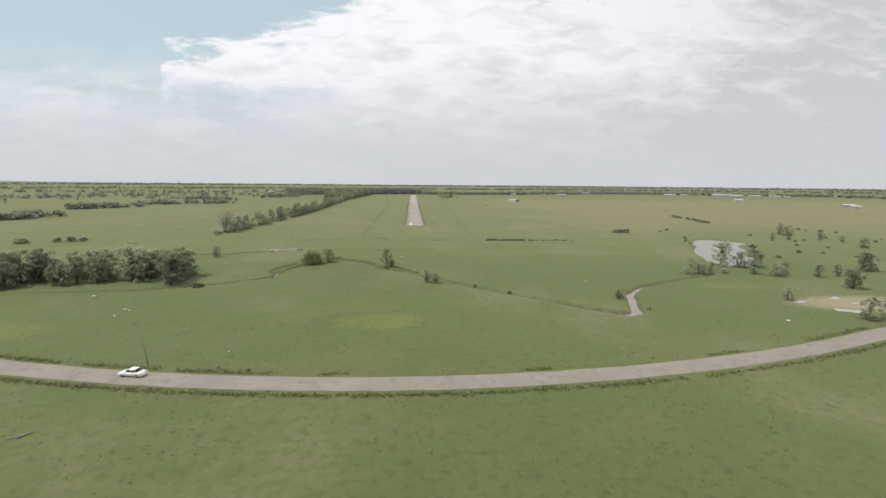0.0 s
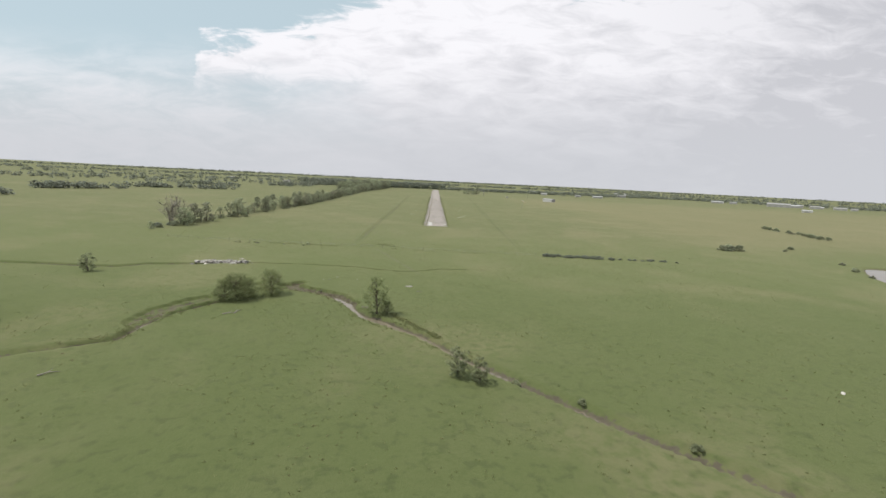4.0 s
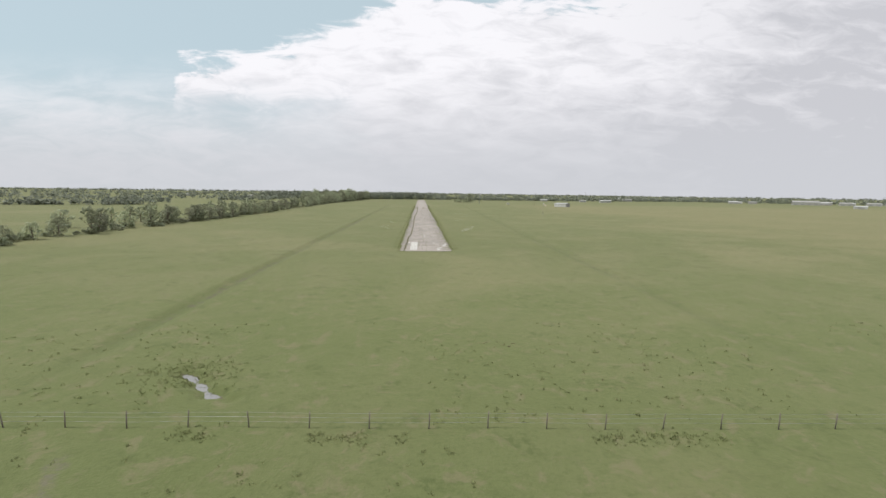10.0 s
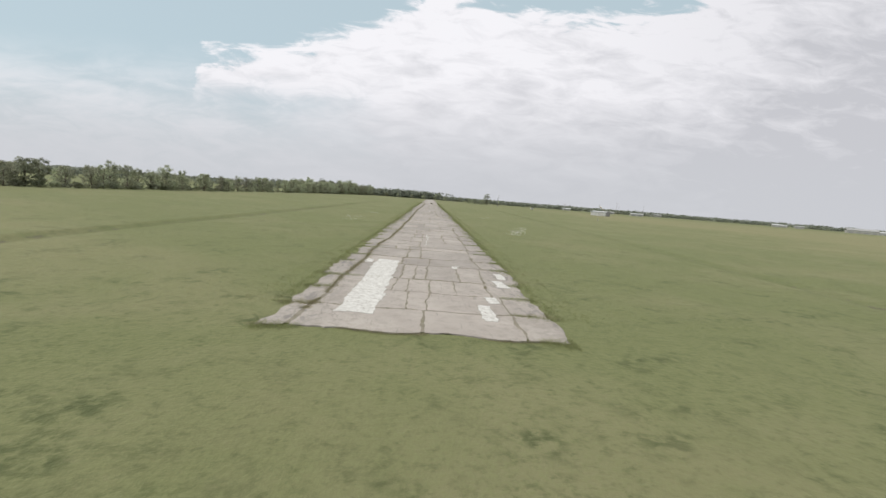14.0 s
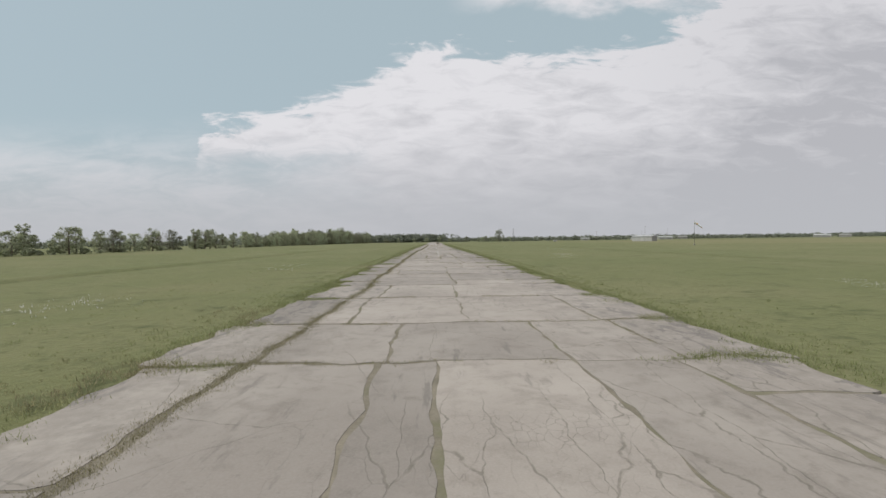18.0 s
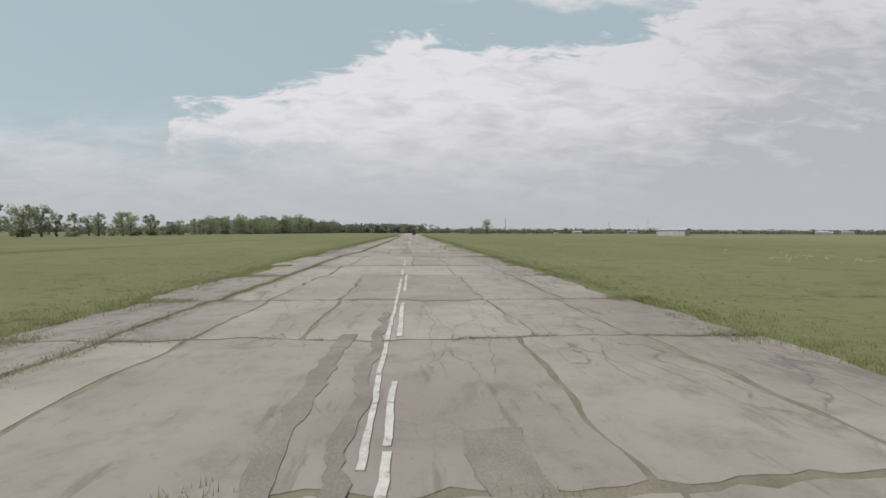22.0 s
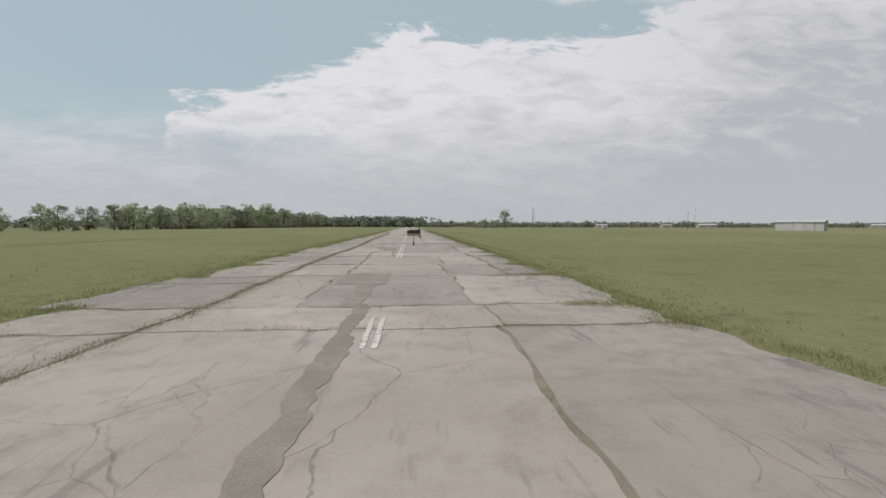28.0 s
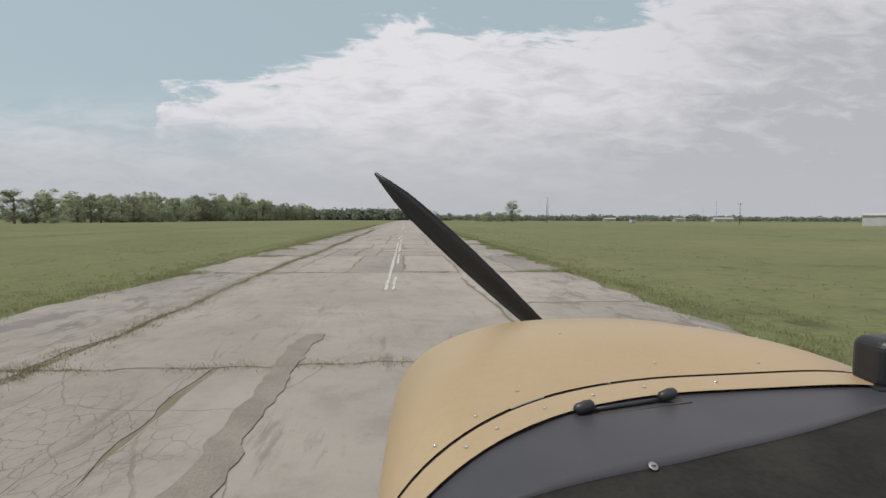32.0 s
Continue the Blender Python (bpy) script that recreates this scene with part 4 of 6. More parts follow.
def pasture_clumps():
    """Coarse tussocks all over the pasture under the approach."""
    rng = np.random.default_rng(41)
    n = 22000
    x, y = rng.normal(0, 62, n), rng.uniform(-345, -70, n)
    keep = np.array([wob2(a, b, 6, 0.035) + 0.5 * wob2(a, b, 7, 0.2) for a, b in zip(x, y)]) > -0.05
    keep &= (np.abs(y - road_y(x)) > 3.8) & ((np.abs(x) > 9) | (y < -6))
    d, w = near_line(x, y, CREEK, WET)
    keep &= d > w + 1.6
    x, y = x[keep], y[keep]
    s = rng.uniform(0.07, 0.20, len(x)) * rng.uniform(0.6, 1.3, len(x))
    # rank grass hanging over the stream banks
    bx, by = rng.uniform(-62, 10, 9000), rng.uniform(-206, -156, 9000)
    bd, bw = near_line(bx, by, CREEK, WET)
    sd, _ = near_line(bx, by, SCARP)
    brink = ((bd > bw * 0.6 + 0.9) & (bd < bw * 0.6 + 2.3)) | ((sd > 1.2) & (sd < 1.9)) | ((sd < 1.1) & (bd > bw + 0.8) & (rng.random(9000) < 0.35))
    ex, ey = rng.uniform(-9.5, 1, 300), rng.normal(0, 0.6, 300)
    ey += np.interp(ex, [-9.5, -7, -3, 4], [-182.8, -186.4, -191.4, -200.2])
    x, y = np.concatenate([x, bx[brink], ex]), np.concatenate([y, by[brink], ey])
    s = np.concatenate([s, rng.uniform(0.08, 0.26, int(brink.sum())), rng.uniform(0.12, 0.36, 300)])
    # weeds along both verges of the road
    vx = rng.uniform(-130, 120, 2600)
    vy = road_y(vx) + np.where(rng.random(2600) < 0.45, 3.6 + np.abs(rng.normal(0, 0.5, 2600)), -4.5 + rng.normal(0, 0.3, 2600))
    dense = np.array([wob(a, 71, 0.09) for a in vx]) > np.where(vy < road_y(vx), -0.6, -0.1)
    x, y = np.concatenate([x, vx[dense]]), np.concatenate([y, vy[dense]])
    s = np.concatenate([s, rng.uniform(0.22, 0.5, int(dense.sum()))])
    # ragged weeds along the old fence and round the puddle
    fx = rng.uniform(-75, 20, 1500)
    fy = -95.5 - 0.027 * fx + rng.normal(0, 0.5, 1500) - 1.2 * smooth01(fx, -40, -10)
    wild = np.array([wob(a, 73, 0.14) + 0.4 * wob(a, 74, 0.6) for a in fx]) > 0.1
    ux, uy = rng.normal(-22.5, 2.6, 420), rng.normal(-85.5, 2.0, 420)
    x, y = np.concatenate([x, fx[wild], ux]), np.concatenate([y, fy[wild], uy])
    s = np.concatenate([s, rng.uniform(0.05, 0.20, int(wild.sum())), rng.uniform(0.05, 0.17, 420)])
    z = ground_height(x, y)
    k = 7
    c = np.repeat(np.stack([x, y, z], 1), k, 0)
    r = np.repeat(s, k)
    a = rng.uniform(0, 6.283, len(c))
    root = c + np.stack([rng.normal(0, 0.6, len(c)) * r, rng.normal(0, 0.6, len(c)) * r, np.full(len(c), -0.04)], 1)
    side = np.stack([-np.sin(a), np.cos(a), np.zeros(len(c))], 1) * (0.35 * r)[:, None]
    lean = r * rng.uniform(0.2, 1.1, len(c))
    tip = root + np.stack([np.cos(a) * lean, np.sin(a) * lean, r * rng.uniform(0.5, 1.1, len(c)) + 0.04], 1)
    tri = np.stack([root - side, root + side, tip], 1).reshape(-1, 3)
    ob = new("tussocks", big_mesh("tussocks", tri, 3, TUSSOCK))
    tagged(ob, "darker coarse grass tussocks scattered over the pasture", "grass", kind="stuff")


pasture_clumps()


def far_woods():
    """Woods too far to tell tree from tree."""
    rng = np.random.default_rng(9)
    cs, rs = [], []

    def belt(line, width, count, lo, hi, layers=2.0):
        for _ in range(count):
            i = rng.integers(len(line) - 1)
            k = rng.uniform()
            x = line[i][0] * (1 - k) + line[i + 1][0] * k + rng.normal(0, width)
            y = line[i][1] * (1 - k) + line[i + 1][1] * k + rng.normal(0, width)
            r = rng.uniform(lo, hi)
            g = on_ground(x, y)
            for _ in range(int(layers)):
                cs.append((x + rng.normal(0, r * 0.7), y + rng.normal(0, r * 0.7), g + r * rng.uniform(0.4, 0.7 * layers)))
                rs.append(r)

    # tree lines between the western fields
    belt([(-372, 30), (-356, 44), (-346, 88)], 5, 60, 2.6, 4.2)
    belt([(-412, 185), (-396, 214), (-370, 258)], 6, 60, 2.6, 4.4)
    belt([(-398, 308), (-340, 340), (-286, 364)], 6, 60, 2.8, 4.6)
    belt([(-330, 470), (-420, 520), (-560, 560)], 9, 55, 3.0, 5.0)
    belt([(-310, 600), (-295, 740), (-280, 880)], 14, 100, 3.0, 5.0)
    belt([(-700, 640), (-560, 720), (-350, 790)], 12, 65, 3.2, 5.2)
    belt([(-900, 300), (-760, 470), (-640, 560)], 14, 55, 3.2, 5.5)
    belt([(-1050, 880), (-760, 960), (-430, 1080)], 18, 95, 3.5, 6.0)
    belt([(-500, 250), (-760, 620), (-480, 1000)], 110, 26, 2.2, 3.6)
    belt([(-330, 900), (-150, 985), (0, 1000)], 22, 560, 3.8, 5.6, 4.0)
    belt([(0, 1000), (160, 985), (330, 1010)], 22, 360, 3.0, 4.6, 2.4)
    belt([(330, 1010), (620, 1180), (900, 1150), (1300, 950), (1500, 500), (1450, 0)], 40, 1100, 3.5, 6.0)
    belt([(-2200, 300), (-1700, 1200), (-800, 1700), (0, 1800), (900, 1900), (1800, 1500), (2300, 500)], 45, 1300, 4, 6.5)
    belt([(-3200, 600), (-2200, 2300), (-800, 3000), (500, 3200), (1800, 2900), (3200, 1400)], 70, 1700, 4.5, 7.5)
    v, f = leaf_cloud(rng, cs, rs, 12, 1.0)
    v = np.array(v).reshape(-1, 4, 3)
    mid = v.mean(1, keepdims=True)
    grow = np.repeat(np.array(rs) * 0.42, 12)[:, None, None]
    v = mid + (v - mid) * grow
    # Nothing veils these woods; their leaf colour already carries the haze.
    ob = new("woods", mesh("woods", v.reshape(-1, 3).tolist(), f, HAZED_LEAF))
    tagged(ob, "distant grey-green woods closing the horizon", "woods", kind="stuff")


far_woods()
for p in (*tall, *airy, pale, bare, willow, bank_tree, slender, bank_bush, bush, shrub, thicket):
    drop(p)


# ---------- buildings ----------
def ribbed(width, height, pitch=0.6, depth=0.04):
    """A ribbed sheet in the xz plane."""
    xs, ys = [], []
    n = int(width / pitch)
    for i in range(n):
        for o, d in ((0.0, 0), (0.55, 0), (0.65, depth), (0.9, depth)):
            xs.append((i + o) * width / n)
            ys.append(-d)
    xs.append(width)
    ys.append(0)
    verts = [(x, y, 0) for x, y in zip(xs, ys)] + [(x, y, height) for x, y in zip(xs, ys)]
    m = len(xs)
    return verts, [(i, i + 1, i + 1 + m, i + m) for i in range(m - 1)]


def build_hangar(at, length, deep, height, turn, label, doors=3, side=SHEET_GREY):
    """Long front along local x from 0, body towards +y."""
    root = empty("hangar", at, label, "hangar", turn=turn)
    part("front_wall", mesh("front_wall", *ribbed(length, height), SHEET), root)
    part("back_wall", mesh("back_wall", *ribbed(length, height), SHEET), root, at=pose(length, deep, 0, 0, 0, 180))
    part("end_wall", mesh("end_wall", *ribbed(deep, height), side), root, at=pose(0, deep, 0, 0, 0, -90))
    part("end_wall", mesh("end_wall", *ribbed(deep, height), side), root, at=pose(length, 0, 0, 0, 0, 90))
    o, r = 0.35, 0.9
    verts = [(-o, -o, height), (length + o, -o, height), (length + o, deep / 2, height + r), (-o, deep / 2, height + r), (length + o, deep + o, height), (-o, deep + o, height)]
    verts += [(x, y, z - 0.16) for x, y, z in verts]
    faces = [(0, 1, 2, 3), (3, 2, 4, 5), (9, 8, 7, 6), (11, 10, 8, 9), (0, 6, 7, 1), (5, 4, 10, 11), (1, 7, 8, 2), (2, 8, 10, 4), (3, 9, 6, 0), (5, 11, 9, 3)]
    part("roof", mesh("roof", verts, faces, ROOF), root, "pale metal roof")
    part("fascia", box("fascia", (length + 0.5, 0.12, 0.45), SHEET_GREY, (length / 2, -0.28, height - 0.28)), root)
    w = length * 0.62 / doors
    for i in range(doors):
        d = part("door", box("door", (w - 0.15, 0.10, height - 0.85), SHEET, (0, 0, 0), 0.02), root, at=pose(length * 0.19 + w * (i + 0.5), -0.13 - 0.06 * (i % 2), (height - 0.85) / 2 + 0.03))
        part("door_frame", box("door_frame", (0.10, 0.12, height - 0.85), SHEET_GREY, (w / 2, 0, 0), 0.01), d)
    part("door_track", box("door_track", (length * 0.7, 0.2, 0.16), STEEL, (length * 0.5, -0.17, height - 0.72), 0.02), root)
    return root


build_hangar((181.6, 476.3, 0), 18.5, 9.0, 4.4, -52.4, "low white metal hangar with sliding doors facing the runway", side=SHEET_GREY)


def build_shed(at, length, deep, height, turn, label, openings):
    root = empty("shed", at, label, "building", turn=turn)
    part("wall", box("wall", (length, deep, height), SHEET_TAN, (length / 2, deep / 2, height / 2), 0.05), root)
    o = 0.4
    h = deep * 0.16
    verts = [(-o, -o, height), (length + o, -o, height), (length + o, deep / 2, height + h), (-o, deep / 2, height + h), (length + o, deep + o, height), (-o, deep + o, height)]
    verts += [(x, y, z + 0.2) for x, y, z in verts]
    faces = [(3, 2, 1, 0), (5, 4, 2, 3), (6, 7, 8, 9), (9, 8, 10, 11), (0, 1, 7, 6), (4, 5, 11, 10), (1, 2, 8, 7), (2, 4, 10, 8), (3, 0, 6, 9), (5, 3, 9, 11)]
    part("roof", mesh("roof", verts, faces, ROOF if length % 4 == 0 else SHEET_GREY), root, "metal roof")
    for i in range(openings):
        x = length * (i + 0.5) / openings
        part("door", box("door", (length / openings * 0.55, 0.12, height * 0.6), SHEET_GREY, (x, -0.06, height * 0.3), 0.02), root, "grey roller door")
    return root


far = "distant pale metal building among the trees beyond the airfield"
for x, y, l, d, h, n in ((872, 880, 50, 22, 6.5, 4), (928, 872, 20, 14, 5, 2), (952, 880, 14, 12, 6, 1), (972, 862, 22, 14, 5, 2), (1000, 868, 12, 10, 4, 1), (1022, 846, 26, 14, 4.5, 2), (1066, 845, 14, 10, 4, 1),
                         (770, 955, 20, 12, 4.5, 2), (796, 962, 12, 9, 4, 1), (818, 950, 18, 10, 4.5, 2), (700, 560, 16, 9, 3.5, 1), (728, 340, 16, 9, 3.5, 1), (702, 300, 12, 8, 3.5, 1), (690, 285, 9, 7, 3.2, 1),
                         (560, 1090, 26, 12, 5, 2), (640, 1320, 40, 16, 6, 3), (300, 1150, 22, 10, 4.5, 2), (286, 930, 16, 8, 3.5, 1), (366, 888, 14, 8, 3.5, 1), (404, 862, 24, 9, 4, 2), (-420, 960, 18, 9, 4.5, 1), (-620, 1080, 22, 10, 4.5, 2), (-250, 1500, 26, 12, 5, 2), (-70, 1600, 30, 12, 5, 2)):
    build_shed((x, y, on_ground(x + l / 2, y) - 0.1), l, d, h, -35 if x > 600 else -10, far, n)


def build_hut(x, y):
    """A small pale trailer parked on the grass beside the far taxiway."""
    root = empty("trailer", (x, y, on_ground(x, y)), "small pale box trailer parked on the grass", "trailer", turn=20)
    part("body", box("body", (3.6, 2.0, 1.7), SHEET, (0, 0, 1.35), 0.08), root)
    part("roof", box("roof", (3.7, 2.1, 0.10), ROOF, (0, 0, 2.25), 0.04), root)
    part("drawbar", tube_mesh("drawbar", [(1.8, 0, 0.5), (3.0, 0, 0.45)], [0.05, 0.05], STEEL, 6), root)
    for s in (-1, 1):
        wheel = part("wheel", tube_mesh("wheel", [(-0.3, s * 0.85, 0.33), (-0.3, s * 1.05, 0.33)], [0.33, 0.33], RUBBER, 16), root)
        part("rim", tube_mesh("rim", [(-0.3, s * 1.04, 0.33), (-0.3, s * 1.07, 0.33)], [0.18, 0.16], STEEL, 12), wheel)


build_hut(135.4, 567.7)


def build_windsock():
    root = empty("windsock", (101.2, 243.5, 0), "tall windsock hanging slack from a steel pole, faded cream and orange", "windsock", turn=-25)
    part("pole", tube_mesh("pole", [(0, 0, -0.2), (0, 0, 5), (0, 0, 9.8)], [0.09, 0.07, 0.05], STEEL, 10), root)
    part("footing", box("footing", (0.7, 0.7, 0.3), RUBBLE, (0, 0, 0.08), 0.04), root)
    part("hoop", tube_mesh("hoop", [(0.1 + 0.30 * math.sin(a), 0.42 * math.cos(a), 8.6 + 0.30 * math.sin(a)) for a in np.linspace(0, 2 * math.pi, 17)], [0.025] * 17, STEEL, 6), root)
    for i in range(5):
        a, b = 0.1 + 0.52 * i, 0.1 + 0.52 * (i + 1)
        pa, pb = (a, 0, 8.65 - 0.55 * a - 0.10 * a * a), (b, 0, 8.65 - 0.55 * b - 0.10 * b * b)
        v, f = tube([pa, pb], [0.42 - 0.055 * i, 0.42 - 0.055 * (i + 1)], 14)
        part("band", mesh("band", v, f[:-2], SOCK_ORANGE if i in (1, 4) else SOCK_WHITE, True), root, "faded orange fabric band" if i in (1, 4) else "cream fabric band")


build_windsock()


def build_pole(x, y, h, label, arm=False, lean=0.0, thick=1.0):
    root = empty("utility_pole", (x, y, on_ground(x, y)), label, "pole")
    part("shaft", tube_mesh("shaft", [(0, 0, -0.4), (0.03 - 0.4 * lean, 0.02, h * 0.5), (-lean, 0.05, h)], [0.16 * thick, 0.13 * thick, 0.09 * thick], WOOD, 8), root)
    if arm:
        part("crossarm", box("crossarm", (2.4, 0.12, 0.14), WOOD, (0, 0, h - 0.5), 0.02), root)
        for o in (-1.0, 0.0, 1.0):
            part("insulator", tube_mesh("insulator", [(o, 0, h - 0.44), (o, 0, h - 0.2)], [0.06, 0.04], RUBBER, 6), root)


build_pole(-52.6, -284.2, 6.2, "leaning bare grey wooden pole beside the gravel road", lean=1.0, thick=0.6)
for x, y, h in ((164.4, 519.6, 10.6), (330, 760, 22), (420, 960, 20), (520, 1050, 24)):
    build_pole(x, y, h, "tall thin utility pole among the distant trees", True)


def build_mast(x, y, h):
    root = empty("radio_mast", (x, y, 0), "slender lattice radio mast on the horizon", "mast")
    for k in range(3):
        a = 2 * math.pi * k / 3
        part("leg", tube_mesh("leg", [(math.cos(a) * 0.9, math.sin(a) * 0.9, -0.3), (math.cos(a) * 0.5, math.sin(a) * 0.5, h)], [0.12, 0.09], STEEL, 5), root)
    v, f = [], []
    for i in range(int(h / 1.5)):
        for k in range(3):
            a, b = 2 * math.pi * k / 3, 2 * math.pi * (k + 1) / 3
            r = 0.9 - 0.4 * i * 1.5 / h
            tv, tf = tube([(math.cos(a) * r, math.sin(a) * r, i * 1.5), (math.cos(b) * r, math.sin(b) * r, i * 1.5 + 1.5)], [0.05, 0.05], 4)
            f += [tuple(q + len(v) for q in face) for face in tf]
            v += tv
    part("bracing", mesh("bracing", v, f, STEEL), root)


build_mast(94.2, 601, 16.5)


def build_fence():
    root = empty("fence", (0, -95.5, 0), "old wire fence with short weathered wooden posts", "fence")
    rng = np.random.default_rng(4)
    post = tube_mesh("post", [(0, 0, -0.3), (0.02, 0, 0.6), (0.0, 0.02, 1.25)], [0.05, 0.046, 0.04], WOOD, 6)
    xs = list(np.arange(-110, 45, 4.2))
    for x in xs:
        part("post", post, root, at=pose(x, -0.03 * x * 0.9, on_ground(x, -95.5 - 0.027 * x), rng.uniform(-6, 6), rng.uniform(-6, 6), rng.uniform(0, 360)))
    for h in (0.45, 0.8, 1.12):
        part("wire", tube_mesh("wire", [(x, -0.027 * x, h + on_ground(x, -95.5 - 0.027 * x)) for x in xs], [0.008] * len(xs), STEEL, 3), root)


build_fence()


def build_debris():
    """Dumped rubble: broken slabs of many sizes."""
    rng = np.random.default_rng(8)
    verts, faces = [], []
    for i in range(460):
        q = rng.uniform(-1, 1) * 0.95
        stray = rng.random() < 0.2
        x, y = -67.0 + 7.4 * q + rng.normal(0, 0.6), -136.8 + 1.0 * q + rng.normal(0, 1.7 if stray else 0.7)
        big = i % 9 == 0
        s = np.array([rng.uniform(0.5, 1.0), rng.uniform(0.25, 0.6), rng.uniform(0.04, 0.08)]) if big else np.array([rng.uniform(0.12, 0.55), rng.uniform(0.06, 0.28), rng.uniform(0.03, 0.13)])
        m = Euler((rng.uniform(-0.6, 0.6), rng.uniform(-0.6, 0.6), rng.uniform(0, 6.3))).to_matrix()
        z = max(0.0, 0.5 * (0.6 + 0.4 * math.sin(q * 9))) * rng.uniform(0.1, 1) * (0.0 if stray else 1.0) + on_ground(x, y) + 0.08
        base = len(verts)
        for sx, sy, sz in ((-1, -1, -1), (1, -1, -1), (1, 1, -1), (-1, 1, -1), (-1, -1, 1), (1, -1, 1), (1, 1, 1), (-1, 1, 1)):
            verts.append(Vector((x, y, z)) + m @ Vector((sx * s[0] * rng.uniform(0.7, 1), sy * s[1] * rng.uniform(0.7, 1), sz * s[2])))
        faces += [tuple(base + k for k in f) for f in ((0, 3, 2, 1), (4, 5, 6, 7), (0, 1, 5, 4), (1, 2, 6, 5), (2, 3, 7, 6), (3, 0, 4, 7))]
    tagged(new("rubble", mesh("rubble", verts, faces, DUMPED)), "long pile of dumped pale broken concrete in the pasture", "rubble pile", kind="stuff")


build_debris()


def build_pads():
    for x, y, w, d, a in ((118, -244, 4.5, 1.6, 10), (124, -254, 7, 3.0, -25), (136, -246, 8, 1.4, 5), (133, -240, 4, 2, 30)):
        ob = new("concrete_pad", box("concrete_pad", (w, d, 0.18), RUBBLE, (0, 0, 0), 0.03))
        ob.matrix_world = pose(x, y, on_ground(x, y) + 0.05, 0, 0, a)
        tagged(ob, "pale broken concrete pad lying in a bare yard", "concrete pad")


build_pads()


def build_stones():
    rng = np.random.default_rng(18)
    for x, y, s in ((-22, -152.5, 0.35), (-31.1, -154.3, 0.3), (-27.9, -151.1, 0.3), (98, -262, 1.0), (-81.5, -244.2, 0.7), (-79.4, -245.6, 0.5), (-80.2, -250.6, 0.5), (-100, -229, 0.6), (-56, -262.4, 0.35), (-40.4, -277, 0.4), (62, -213, 0.7)):
        bm = bmesh.new()
        bmesh.ops.create_icosphere(bm, subdivisions=2, radius=1.0)
        for v in bm.verts:
            v.co *= 1 + 0.35 * noise.noise(v.co * 1.3 + Vector((x, y, 0)))
        ob = new("boulder", from_bm("boulder", bm, RUBBLE))
        ob.matrix_world = pose(x, y, on_ground(x, y) + 0.1 * s, rng.uniform(-10, 10), 0, rng.uniform(0, 360)) @ Matrix.Diagonal((s * 0.8, s * 0.45, s * 0.22, 1))
        tagged(ob, "pale weathered rock lying in the grass", "rock")
    rng = np.random.default_rng(19)
    for x, y, long, wide, a in ((-7.1, -158.0, 1.1, 0.42, 12), (-63.8, -130.6, 0.8, 0.5, 30)):
        bm = bmesh.new()
        rim = [(long * math.cos(k * 0.57) * rng.uniform(0.75, 1.1), wide * math.sin(k * 0.57) * rng.uniform(0.7, 1.15)) for k in range(11)]
        low, top = [bm.verts.new((u, v, -0.08)) for u, v in rim], [bm.verts.new((u * 0.95, v * 0.93, 0.07 + rng.uniform(-0.02, 0.03) + 0.05 * u)) for u, v in rim]
        peak = bm.verts.new((0.1, 0, 0.10))
        for k in range(11):
            bm.faces.new((low[k], low[(k + 1) % 11], top[(k + 1) % 11], top[k]))
            bm.faces.new((top[k], top[(k + 1) % 11], peak))
        ob = new("concrete_slab", from_bm("concrete_slab", bm, RUBBLE))
        ob.matrix_world = pose(x, y, on_ground(x, y) + 0.07, 0, 0, a)
        tagged(ob, "flat pale broken concrete slab lying in the pasture", "concrete slab")
    for x, y, a in ((-43, -188, 20), (-30.0, -154.3, -20), (-15.6, -158.6, 85), (-5.0, -162.9, 0), (-41, -187.2, 80), (-21.6, -175.6, -60), (-16.4, -178.9, -40), (-57.6, -308.6, 30), (-56.6, -308.4, 45), (-71.6, -257.8, 10), (-99, -229.6, 15), (-54, -217.5, 40)):
        v, f = tube([(0, 0, 0.1), (1.2, 0.15, 0.25), (2.4, -0.1, 0.12)], [0.11, 0.08, 0.03], 6)
        v2, f2 = tube([(1.0, 0.1, 0.2), (1.7, 0.8, 0.5)], [0.06, 0.02], 5)
        ob = new("fallen_branch", mesh("fallen_branch", v + v2, f + [tuple(q + len(v) for q in g) for g in f2], DEADWOOD, True))
        ob.matrix_world = pose(x, y, on_ground(x, y), 0, 0, a) @ Matrix.Diagonal((0.75, 0.45, 0.5, 1) if y > -165 else (1, 1, 1, 1))
        tagged(ob, "bleached fallen branch lying on the grass", "branch")


build_stones()


